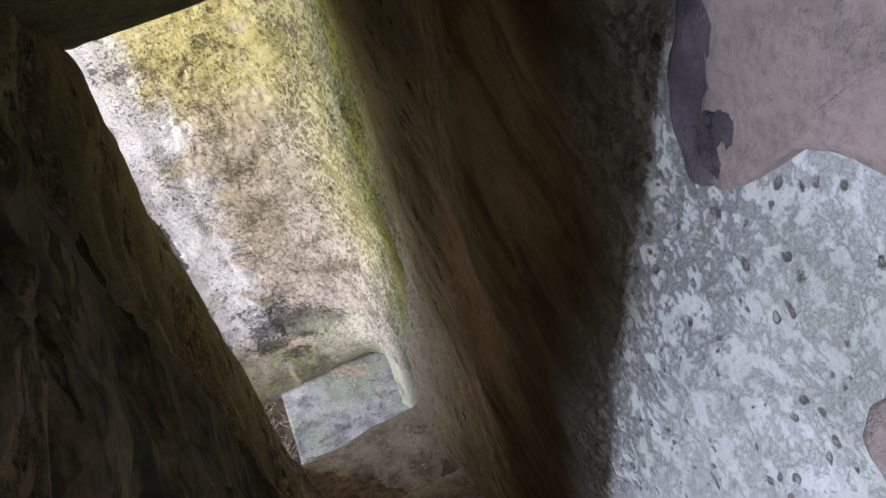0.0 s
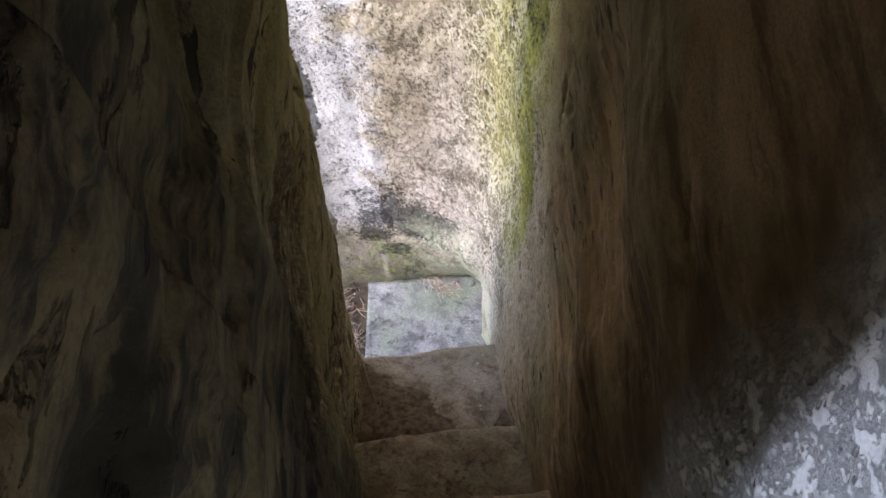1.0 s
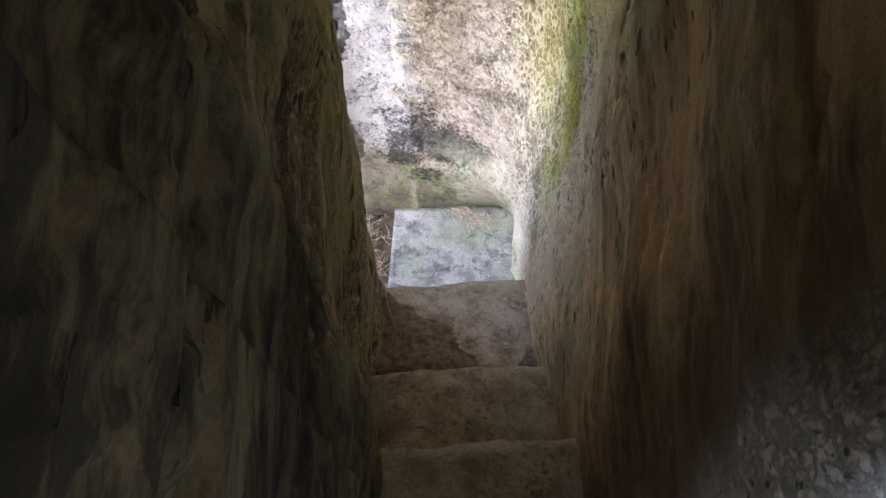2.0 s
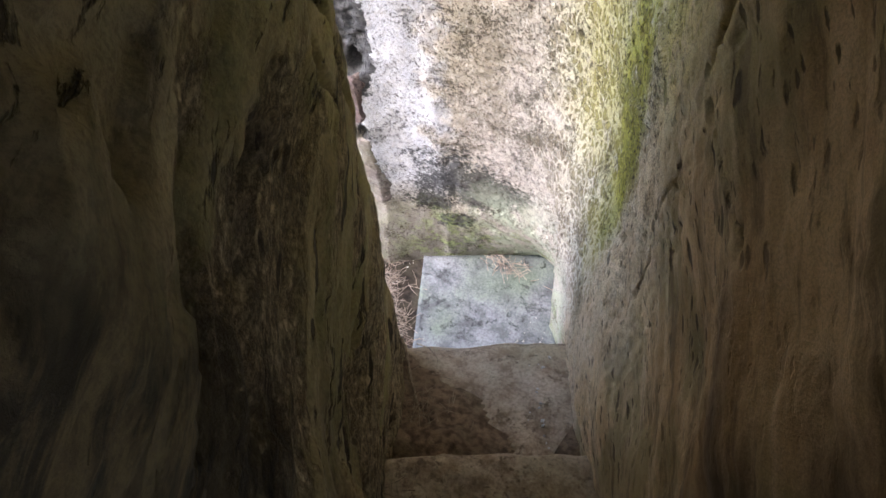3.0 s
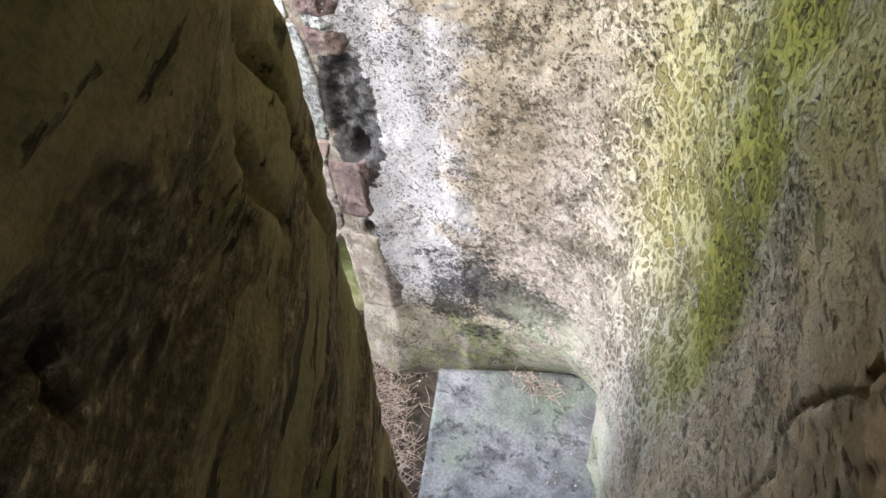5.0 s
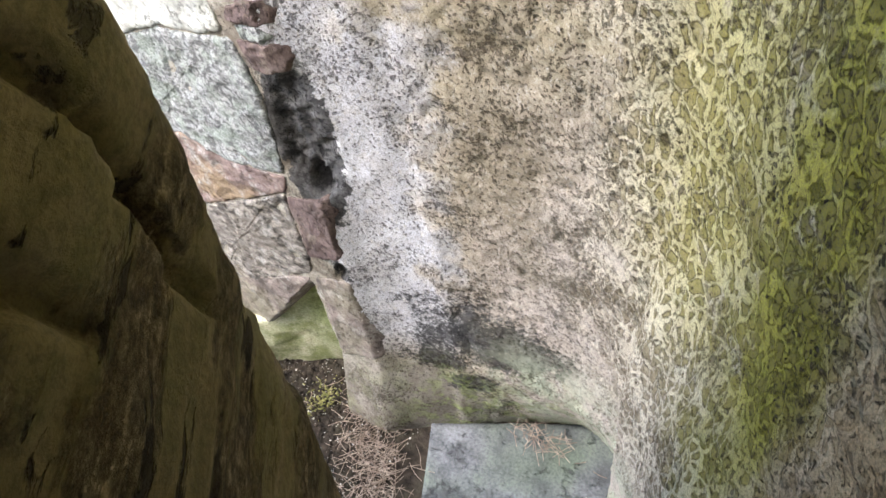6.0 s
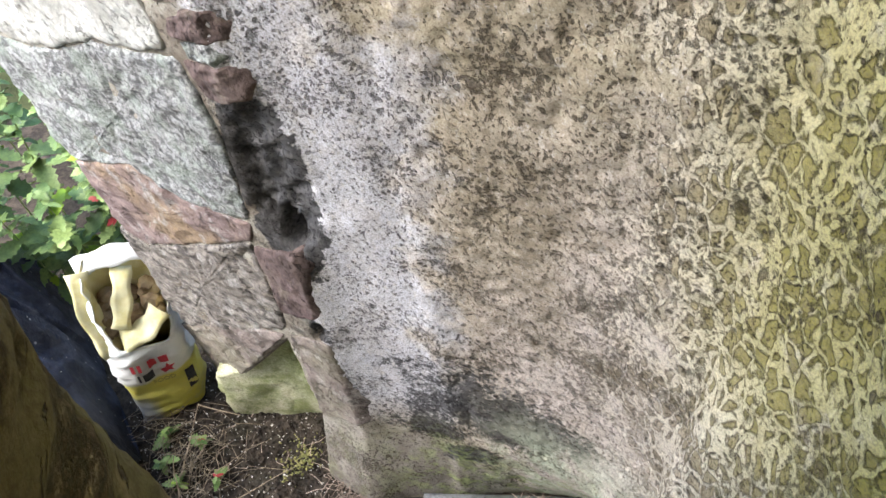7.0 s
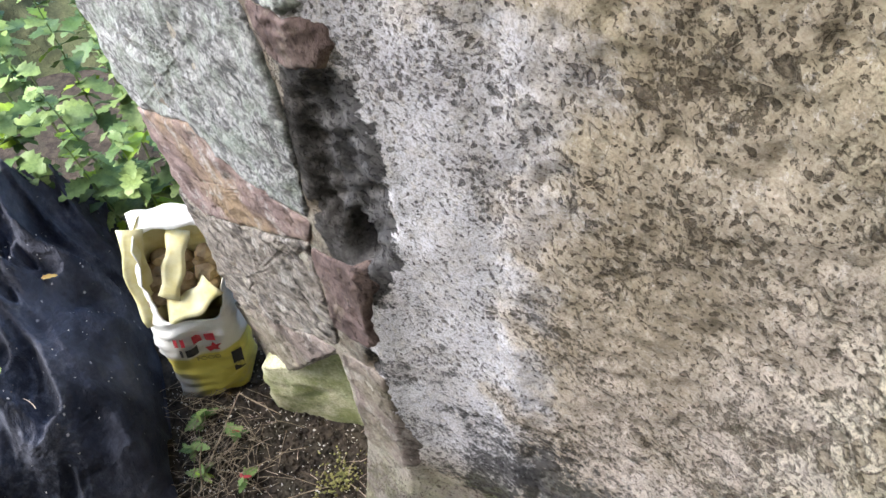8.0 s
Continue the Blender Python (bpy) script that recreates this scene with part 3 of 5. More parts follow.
CRACKS_WEST = [((1.39, 1.76), (1.42, 1.65)), ((1.42, 1.65), (1.42, 1.587)), ((1.42, 1.587), (1.425, 1.55)), ((1.425, 1.55), (1.43, 1.47)), ((1.343, 1.70), (1.333, 1.655)), ((1.333, 1.655), (1.345, 1.60)), ((1.157, 1.79), (1.14, 1.745))]


def relief_west(p):
    ridge = bedded(p, BED_WEST, 0.2)
    r = 0.021 + 0.012 * fb(p, 2.6, 3) + 0.006 * fb(ridge, 12, 4) + 0.003 * fb(bedded(p, BED_WEST, 0.5), 45, 2)
    f = fb(ridge + Vector((3, 1, 0)), 6, 4)
    calm = 1 - 0.65 * max(0, min(1, (p.y - 1.22) / 0.12))
    for level, deep in ((-0.10, 0.006), (0.16, 0.009), (0.34, 0.008)):
        r -= calm * deep * max(0, min(1, (f - level) / 0.035))
    g = fb(ridge + Vector((0, 7, 2)), 11, 4)
    r -= calm * 0.012 * max(0, min(1, (g - 0.34) / 0.06))
    if p.y > 1.1 and 1.4 < p.z < 1.85:
        for a, b in CRACKS_WEST:
            d = seg((p.y + 0.010 * fb(p, 22, 2), p.z), a, b)
            if d < 0.011:
                r -= 0.022 * (1 - d / 0.011)
    return r


def lean_west(p):
    s = 0.045 * max(0, min(1, (1.45 - p.z) / 0.6)) - 0.030 * max(0, min(1, (p.z - 1.75) / 0.35)) * max(0, min(1, (p.y - 1.1) / 0.3))
    # upper inner end leaned to trim the edge of the slit light
    s -= 0.035 * max(0, min(1, (p.z - 1.9) / 0.6)) * max(0, min(1, (0.85 - p.y) / 0.1)) + (0.012 if p.y < 0.8 else 0)
    return Vector((-0.86, -0.5, 0)) * s


# both ends run out of view, shaped to steer slit light and sky
WEST_FACE = [(-1.30, 0.35), (-1.20, 0.85), (-1.07, 1.25), (-0.95, 1.43), (-0.88, 1.48), (-0.80, 1.495), (-0.752, 1.472), (-0.635, 1.325), (-0.535, 1.165), (-0.47, 1.08), (-0.395, 0.995),
             (-0.316, 0.925), (-0.21, 0.75), (-0.142, 0.625), (-0.27, 0.555), (-0.75, 0.07), (-1.30, -0.58)]
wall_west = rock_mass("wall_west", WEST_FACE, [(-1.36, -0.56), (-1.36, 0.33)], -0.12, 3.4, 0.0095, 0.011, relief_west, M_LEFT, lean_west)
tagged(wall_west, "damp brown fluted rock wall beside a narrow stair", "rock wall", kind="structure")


def box(bm, lo, hi):
    g = bmesh.ops.create_cube(bm, size=1)
    for v in g["verts"]:
        v.co = Vector([(l + h) / 2 + c * (h - l) for l, h, c in zip(lo, hi, v.co)])


# unseen plain walls, added to close the upper landing and keep daylight out
bm = bmesh.new()
box(bm, (-2.32, -1.35, 1.2), (-1.72, -1.15, 3.4))
box(bm, (-1.34, -1.35, 1.2), (1.0, -1.15, 3.4))
box(bm, (-1.72, -1.35, 1.2), (-1.34, -1.15, 1.65))
box(bm, (-1.72, -1.35, 2.65), (-1.34, -1.15, 3.4))
tagged(part("wall_south", bm, M_LEFT), "unseen dark rock wall added with a slit for the side light", "rock wall", kind="structure")
bm = bmesh.new()
box(bm, (0.72, -1.15, 1.2), (1.0, -0.002, 3.4))
tagged(part("wall_landing", bm, M_LEFT), "unseen plain dark rock wall added beside the landing", "rock wall", kind="structure")
bm = bmesh.new()
box(bm, (-2.50, -1.35, 1.2), (-2.32, -0.02, 3.4))
box(bm, (-2.32, -0.22, 1.2), (-1.24, 0.03, 3.4))
tagged(part("wall_landing_end", bm, M_LEFT), "unseen plain dark rock wall added to close the landing", "rock wall", kind="structure")


def ceiling_z(x, y):
    p = -0.5 * x + 0.86 * y
    if p < 1.66:
        z = min(3.3, 2.10 + 0.80 * (1.66 - p))
    else:
        z = 2.10 + min(0.35, max(0, p - 1.80) * 4)
    return z + 0.035 * fb((x, y, 0.3), 5, 4) * (0.6 if p > 1.5 else 1)


nx, ny = 150, 190
verts, faces = [], []
for j in range(ny):
    for i in range(nx):
        x, y = -2.4 + 3.35 * i / (nx - 1), -1.3 + 3.6 * j / (ny - 1)
        verts.append((x, y, min(3.44, ceiling_z(x, y))))
def roofed(x, y):
    p = -0.5 * x + 0.86 * y
    # past the exit an unseen overhang is added to shade the outer corner
    return (p < 1.80 and x > (-0.98 if y > 0.6 else -1.2 if y > 0.04 else -3)) or x > -0.72 + 0.05 * math.sin(9 * y)

for j in range(ny - 1):
    for i in range(nx - 1):
        x, y, _ = verts[j * nx + i]
        if roofed(x, y):
            a = j * nx + i
            faces.append((a, a + nx, a + nx + 1, a + 1))
me = mesh_of("ceiling", verts, faces)
bm = bmesh.new()
bm.from_mesh(me)
bmesh.ops.delete(bm, geom=[v for v in bm.verts if not v.link_faces], context="VERTS")
ext = bmesh.ops.extrude_face_region(bm, geom=bm.faces[:])
for v in ext["geom"]:
    if isinstance(v, bmesh.types.BMVert):
        v.co.z = 3.6
bmesh.ops.recalc_face_normals(bm, faces=bm.faces)
tagged(part("ceiling", bm, M_CEIL), "low dark mossy rock ceiling sloping down to the exit, and an added overhang", "ceiling", kind="structure")


# ---------------------------------------------------------------- ground
def soil_z(x, y):
    near = math.exp(-((x + 1.5) ** 2 + (y - 1.7) ** 2) / 3)
    return -0.008 + near * 0.012 * fb((x, y, 0), 9, 4) - 0.004


xs = sorted(set([round(-3.4 + 0.022 * i, 4) for i in range(140)] + [-3000, -600, -120, -40, -15, -8, -5.5, -4.3, 0, 1, 2, 5, 15, 40, 120, 600, 3000]))
ys = sorted(set([round(0.5 + 0.022 * i, 4) for i in range(95)] + [-3000, -600, -120, -40, -15, -5, -2, -0.5, 3, 3.6, 4.5, 7, 15, 40, 120, 600, 3000]))
verts = [(x, y, soil_z(x, y)) for y in ys for x in xs]
faces = [(j * len(xs) + i, j * len(xs) + i + 1, (j + 1) * len(xs) + i + 1, (j + 1) * len(xs) + i) for j in range(len(ys) - 1) for i in range(len(xs) - 1)]
tagged(part("ground", mesh_of("ground", verts, faces), M_SOIL), "dark crumbly soil with grit and dead grass", "ground", kind="structure")


def patch(name, a, b, c, d, depth, bump, material, parent, n=34, m=26, rnd=0.02, seed=0.0, label=""):
    """A worn stone slab between four top corners (front left, front right, back right, back left)."""
    a, b, c, d = (Vector(v) for v in (a, b, c, d))
    verts, faces = [], []
    for j in range(m):
        for i in range(n):
            u, v = i / (n - 1), j / (m - 1)
            p = a.lerp(b, u).lerp(d.lerp(c, u), v)
            p += Vector((0, 0, bump * fb(p + Vector((seed, 0, 0)), 7, 4) + 0.3 * bump * fb(p, 35, 2)))
            e = v * (d - a).length
            p.z -= rnd * max(0, 1 - e / (1.6 * rnd)) ** 2
            if j == 0:
                p += (a - d).normalized() * 0.5 * bump * fb(p + Vector((seed, 2, 0)), 9, 3)
            verts.append(p)
    for j in range(m - 1):
        for i in range(n - 1):
            k = j * n + i
            faces.append((k, k + 1, k + n + 1, k + n))
    ring = [i for i in range(n)] + [j * n + n - 1 for j in range(1, m)] + [(m - 1) * n + i for i in reversed(range(n - 1))] + [j * n for j in reversed(range(1, m - 1))]
    base = len(verts)
    for k in ring:
        verts.append(Vector((verts[k].x, verts[k].y, min(a.z, c.z) - depth)))
    L = len(ring)
    for k in range(L):
        faces.append((ring[(k + 1) % L], ring[k], base + k, base + (k + 1) % L))
    faces.append(tuple(base + k for k in reversed(range(L))))
    return part(name, mesh_of(name, verts, faces), material, parent, label)


stair = thing("stair", "steep narrow stair of worn rough stone steps", "stair", (-0.4, 1.2, 0), kind="structure")
STEPS = [((-0.86, 1.415), (-0.33, 1.775), (-0.14, 1.35), (-0.62, 1.05), 0.415, 0.56), ((-0.64, 1.08), (-0.15, 1.405), (0.05, 1.13), (-0.46, 0.84), 0.72, 0.76),
         ((-0.46, 0.885), (0.05, 1.22), (0.24, 0.94), (-0.28, 0.62), 0.975, 0.99), ((-0.30, 0.67), (0.22, 1.01), (0.40, 0.74), (-0.12, 0.40), 1.21, 1.22)]
inv = Matrix.Translation((0.4, -1.2, 0))
for k, (a, b, c, d, zf, zb) in enumerate(STEPS):
    q = [inv @ Vector((*p, z)) for p, z in ((a, zf), (b, zf), (c, zb), (d, zb))]
    patch("step", *q, 0.40 if k else 0.43, 0.016, M_STEP, stair, seed=k * 3.7)
bm = bmesh.new()
vs = [bm.verts.new((x, y, 1.42)) for x, y in ((-0.16, 0.44), (0.36, 0.78), (0.95, 0.6), (0.95, -1.2), (-2.35, -1.2), (-2.35, -0.2), (-0.7, 0.40))]
f = bm.faces.new(vs)
g = bmesh.ops.extrude_face_region(bm, geom=[f])
for v in g["geom"]:
    if isinstance(v, bmesh.types.BMVert):
        v.co.z = 1.0
bmesh.ops.recalc_face_normals(bm, faces=bm.faces)
tagged(part("landing_floor", bm, M_STEP), "dark worn stone floor of the upper landing", "floor", kind="structure")

slab = patch("paving_slab", (-0.81, 1.415, 0.012), (-0.33, 1.70, 0.012), (-0.58, 2.25, 0.010), (-1.095, 1.928, 0.008), 0.08, 0.005, M_SLAB, None, 40, 34, 0.012)
tagged(slab, "flat grey-green stone slab at the foot of the stair", "stone slab")


# ---------------------------------------------------------------- masonry at the outer end
def stone(name, outline, origin, along, up, out, proud, depth, material, parent=None, rings=9, segs=56, rough=0.008, seed=0.0, label=""):
    """A rough stone with a crowned, rounded face: outline in (along, up) metres on a plane."""
    pts = [Vector((*p, 0)) for p in outline]
    per = sum((pts[i] - pts[i - 1]).length for i in range(len(pts)))
    loop = []
    for i in range(len(pts)):
        a, b = pts[i], pts[(i + 1) % len(pts)]
        n = max(1, round(segs * (b - a).length / per))
        loop += [a.lerp(b, k / n) for k in range(n)]
    for _ in range(2):
        loop = [(loop[i - 1] + 2 * loop[i] + loop[(i + 1) % len(loop)]) / 4 for i in range(len(loop))]
    c = sum(loop, Vector()) / len(loop)
    loop = [p + (p - c).normalized() * 0.007 for p in loop]
    L = len(loop)
    verts, faces = [], []
    o, al, u, ou = Vector(origin), Vector(along), Vector(up), Vector(out)
    for r in range(rings + 1):
        t = 1 - r / rings
        for p in loop:
            wob = 1 + (0.09 * fb(p + Vector((seed, 3, 1)), 14, 3) * max(0, 1 - r / 4))
            q = c + (p - c) * (t * wob)
            edge = (1 - t) * (p - c).length
            h = proud * 0.45 * (1 - math.exp(-edge / 0.009)) - 0.003 + 1.5 * rough * fb(q + Vector((0, 0, seed)), 9, 4) + 0.4 * rough * fb(q + Vector((0, 0, seed)), 40, 2)
            verts.append(o + al * q.x + u * q.y + ou * h)
    for r in range(rings):
        for i in range(L):
            a, b = r * L + i, r * L + (i + 1) % L
            faces.append((a, b, b + L, a + L))
    base = len(verts)
    for i in range(L):
        verts.append(verts[i] - ou * depth)
    for i in range(L):
        faces.append((base + i, base + (i + 1) % L, (i + 1) % L, i))
    faces.append(tuple(base + i for i in reversed(range(L))))
    return part(name, mesh_of(name, verts, faces), material, parent, label)


# rubble wall: its face looks to the south and bends back into the rock at the inner end
UP = (0, 0, 1)
FACE = [(-2.2, 1.835), (-1.2, 1.89), (-1.165, 1.918), (-1.125, 1.941), (-1.03, 1.980), (-0.95, 2.003), (-0.86, 2.024)]


def face_y(x, z):
    for (a, b), (c, d) in zip(FACE, FACE[1:]):
        if x <= c:
            break
    y = b + (d - b) * (x - a) / (c - a)
    return y + 0.003 * fb((x, 0, z), 5, 3)


def inside(p, poly):
    hit = False
    for (ax, ay), (bx, by) in zip(poly, poly[1:] + poly[:1]):
        if (ay > p[1]) != (by > p[1]) and p[0] < ax + (bx - ax) * (p[1] - ay) / (by - ay):
            hit = not hit
    return hit


def depth_in(p, poly):
    """Distance inside a closed outline, negative outside."""
    d = min(seg(p, a, b) for a, b in zip(poly, poly[1:] + poly[:1]))
    return d if inside(p, poly) else -d


RECESS = [(-1.236, 1.165), (-1.205, 1.206), (-1.182, 1.212), (-1.162, 1.190), (-1.155, 1.11), (-1.142, 1.045), (-1.150, 0.985), (-1.160, 0.925), (-1.21, 0.912), (-1.24, 0.955), (-1.258, 0.98), (-1.255, 1.07)]
HOLLOW = [(-1.234, 0.689), (-1.205, 0.724), (-1.193, 0.686), (-1.204, 0.656), (-1.232, 0.644)]
rubble = thing("wall_rubble", "old rubble wall of granite, red sandstone and mossy stones", "stone wall", kind="structure")
EAST_LINE = [p for p in resample(EAST_FACE, 0.0065) if p.y > 1.9]


def rock_y(x, z):
    """The carved face of the rock behind the mortar's inner edge."""
    if x < -1.03:
        return rock_y(-1.029, z) + (x + 1.029) * 0.42
    for a, b in zip(EAST_LINE, EAST_LINE[1:]):
        if b.x <= x <= a.x:
            y = a.y + (b.y - a.y) * (x - a.x) / (b.x - a.x)
            p = Vector((x, y, z))
            return y - relief_east(p) + lean_east(p).y
    return 2.02


NX, NZ = 128, 310
verts, faces = [], []
for j in range(NZ):
    for i in range(NX):
        x, z = -1.775 + 0.835 * i / (NX - 1), -0.10 + 2.50 * j / (NZ - 1)
        y = face_y(x, z) + 0.003 * max(0, min(1, (-1.18 - x) / 0.03)) + 0.0015 * fb((x, 3, z), 18, 4) + 0.0018 * fb((x, 5, z), 55, 2)
        line_z = 0.585 + (x + 1.325) * 1.34
        low = max(0, min(1, (line_z - z) / 0.03)) * max(0, min(1, (-1.328 - x) / 0.02))
        y += 0.13 * low
        bulge = max(0, min(1, (0.27 - z) / 0.25)) * max(0, min(1, (x + 1.40) / 0.05)) * max(0, min(1, (-1.03 - x) / 0.14))
        y -= 0.055 * bulge
        if x > -1.08:
            w = min(1, (x + 1.08) / 0.09)
            y += (rock_y(x, z) - 0.002 + 0.008 * max(0, min(1, (x + 1.01) / 0.07)) - y) * w * w * (3 - 2 * w)
        if -1.28 < x < -1.12 and 0.6 < z < 1.24:
            d = max(depth_in((x, z), RECESS) / 0.034, depth_in((x, z), HOLLOW) / 0.014)
            y += 0.022 * max(0, min(1, d + 0.45 * fb((x, 9, z), 30, 3))) * (1 + 0.5 * fb((x, 7, z), 48, 4))
            y += 0.07 * max(0, min(1, 1.4 - math.hypot((x + 1.197) / 0.013, (z - 0.962) / 0.038) + 0.4 * fb((x, 2, z), 28, 3)))
        verts.append(Vector((x, y, z)))
for j in range(NZ - 1):
    for i in range(NX - 1):
        a = j * NX + i
        faces.append((a, a + 1, a + NX + 1, a + NX))
ring = list(range(NX)) + [j * NX + NX - 1 for j in range(1, NZ)] + [(NZ - 1) * NX + i for i in reversed(range(NX - 1))] + [j * NX for j in reversed(range(1, NZ - 1))]
base, L = len(verts), len(ring)
verts += [Vector((verts[k].x, 2.75, verts[k].z)) for k in ring]
faces += [(ring[(k + 1) % L], ring[k], base + k, base + (k + 1) % L) for k in range(L)] + [tuple(base + k for k in reversed(range(L)))]
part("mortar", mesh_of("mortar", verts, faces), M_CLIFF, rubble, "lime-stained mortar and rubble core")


def rs(outline, mat, proud=0.004, depth=0.10, label="", seed=0.0, rough=0.006, set_back=0.0, low=False):
    """A stone with a rough flush face and ragged edge, bedded in the wall."""
    if low:
        return stone("stone", outline, Vector((-1.506, 1.94, 0)), Vector((-0.836, -0.548, 0)), UP, Vector((0.548, -0.836, 0)), proud, depth, mat, rubble, rough=rough, seed=seed, label=label, segs=90, rings=12)
    pts = [Vector((x, z, 0)) for x, z in outline]
    per = sum((pts[i] - pts[i - 1]).length for i in range(len(pts)))
    segs, rings = max(60, int(per / 0.009)), 16
    loop = []
    for i in range(len(pts)):
        a, b = pts[i], pts[(i + 1) % len(pts)]
        n = max(1, round(segs * (b - a).length / per))
        loop += [a.lerp(b, k / n) for k in range(n)]
    for _ in range(1):
        loop = [(loop[i - 1] + 2 * loop[i] + loop[(i + 1) % len(loop)]) / 4 for i in range(len(loop))]
    c = sum(loop, Vector()) / len(loop)
    loop = [p + (p - c).normalized() * (0.003 + 0.005 * fb(p + Vector((seed, 0, 0)), 26, 4) + 0.003 * fb(p + Vector((seed, 9, 0)), 70, 2)) for p in loop]
    L = len(loop)
    verts, faces = [], []
    for r in range(rings + 1):
        t = 1 - (r / rings) ** 1.5
        for p in loop:
            q = c + (p - c) * t
            e = (1 - t) * (p - c).length
            h = -0.0015 + (0.0015 + 0.5 * proud) * (1 - math.exp(-e / 0.003)) - set_back + (0.7 * rough * fb(q + Vector((0, 0, seed)), 10, 4) + 0.8 * rough * fb(q + Vector((0, 0, seed)), 38, 4)) * min(1, 0.3 + e / 0.01)
            verts.append(Vector((q.x, face_y(q.x, q.y) - h, q.y)))
    for r in range(rings):
        for i in range(L):
            a, b = r * L + i, r * L + (i + 1) % L
            faces.append((a, b, b + L, a + L))
    base = len(verts)
    verts += [v + Vector((0, depth, 0)) for v in verts[:L]]
    faces += [(base + i, base + (i + 1) % L, (i + 1) % L, i) for i in range(L)] + [tuple(base + i for i in reversed(range(L)))]
    me = mesh_of("stone", verts, faces)
    bm = bmesh.new()
    bm.from_mesh(me)
    bmesh.ops.recalc_face_normals(bm, faces=bm.faces)
    bm.to_mesh(me)
    bm.free()
    return part("stone", me, mat, rubble, label)


rs([(-1.84, 1.08), (-1.81, 1.17), (-1.70, 1.165), (-1.583, 1.188), (-1.472, 1.233), (-1.368, 1.244), (-1.279, 1.262), (-1.262, 1.19), (-1.254, 1.14), (-1.262, 1.06), (-1.278, 0.955), (-1.36, 0.942), (-1.45, 0.925), (-1.575, 0.957), (-1.70, 0.915), (-1.785, 0.89)], M_GRANITE, 0.006, label="coarse grey granite block", seed=1, rough=0.008)
rs([(-1.80, 1.185), (-1.83, 1.78), (-1.62, 1.84), (-1.37, 1.80), (-1.305, 1.35), (-1.290, 1.275), (-1.368, 1.254), (-1.472, 1.243), (-1.583, 1.198), (-1.70, 1.175)], M_LIME, 0.004, label="white lime-covered stone", seed=2)
rs([(-1.785, 0.882), (-1.70, 0.907), (-1.575, 0.949), (-1.45, 0.917), (-1.36, 0.934), (-1.278, 0.947), (-1.294, 0.90), (-1.42, 0.825), (-1.70, 0.675), (-1.78, 0.70)], M_PINK, 0.003, label="pink-brown sandstone with an orange stain", seed=3)
rs([(-1.785, 0.69), (-1.70, 0.666), (-1.42, 0.816), (-1.303, 0.888), (-1.306, 0.775), (-1.302, 0.69), (-1.32, 0.62), (-1.51, 0.487), (-1.76, 0.33), (-1.79, 0.42)], M_LAYER, 0.003, label="streaky grey and black stone", seed=4, rough=0.008)
rs([(-1.79, 0.312), (-1.54, 0.470), (-1.42, 0.545), (-1.335, 0.585), (-1.385, 0.515), (-1.44, 0.445), (-1.52, 0.335), (-1.62, 0.205), (-1.74, 0.12)], M_BROWN, 0.003, label="grey-brown stone with a pink edge", seed=5)
rs([(0.22, 0.19), (0.111, 0.215), (0.053, 0.285), (-0.03, 0.36), (-0.12, 0.40), (-0.12, -0.03), (0.22, -0.03)], M_GREEN, 0.008, label="pale stone with green moss", seed=6, low=True)
rs([(-1.265, 1.30), (-1.258, 1.318), (-1.219, 1.342), (-1.185, 1.346), (-1.168, 1.329), (-1.174, 1.307), (-1.21, 1.302)], M_RED, 0.005, seed=7, label="dull red stone")
rs([(-1.257, 1.262), (-1.215, 1.264), (-1.172, 1.268), (-1.166, 1.245), (-1.178, 1.220), (-1.207, 1.212), (-1.248, 1.213)], M_RED, 0.004, seed=8, label="dull red stone")
rs([(-1.25, 1.292), (-1.20, 1.298), (-1.185, 1.285), (-1.20, 1.272), (-1.245, 1.272)], M_GRANITE, 0.003, seed=9)
rs([(-1.84, 1.80), (-1.62, 1.86), (-1.36, 1.82), (-1.16, 1.80), (-1.15, 2.38), (-1.84, 2.38)], M_LIME, 0.004, seed=14, label="pale lime-stained upper stone")
rs([(-1.35, 1.78), (-1.30, 1.38), (-1.27, 1.345), (-1.20, 1.375), (-1.15, 1.42), (-1.14, 1.78)], M_BROWN, 0.004, seed=13)
rs([(-1.299, 0.877), (-1.24, 0.90), (-1.184, 0.918), (-1.178, 0.88), (-1.189, 0.856), (-1.197, 0.786), (-1.188, 0.745), (-1.227, 0.717), (-1.30, 0.69), (-1.292, 0.776)], M_RED, 0.004, seed=10, label="dull red sandstone block")
rs([(-1.31, 0.60), (-1.25, 0.63), (-1.197, 0.645), (-1.195, 0.60), (-1.192, 0.518), (-1.169, 0.448), (-1.175, 0.34), (-1.25, 0.30), (-1.322, 0.26), (-1.318, 0.37), (-1.306, 0.506)], M_BROWN, 0.003, seed=11, label="pink-brown stone smeared with mortar")

# pink stones showing through the lime wash by the landing
d = Vector((-0.505, 0.863, 0)).normalized()
nn = Vector((-d.y, d.x, 0))
eastern = thing("exposed_stone", "smooth pink stones exposed in a lime-washed wall", "stone")
OFF = Vector((0.137, 0.962, 0)) + nn * 0.001
stone("stone", [(-0.030, 2.62), (-0.036, 2.52), (-0.037, 2.474), (-0.047, 2.440), (-0.068, 2.426), (-0.092, 2.440), (-0.102, 2.470), (-0.105, 2.62)], OFF, d, UP, nn, 0.004, 0.10, M_VIOLET, eastern, seed=23, segs=90, label="dark violet-grey rim of the pink stone")
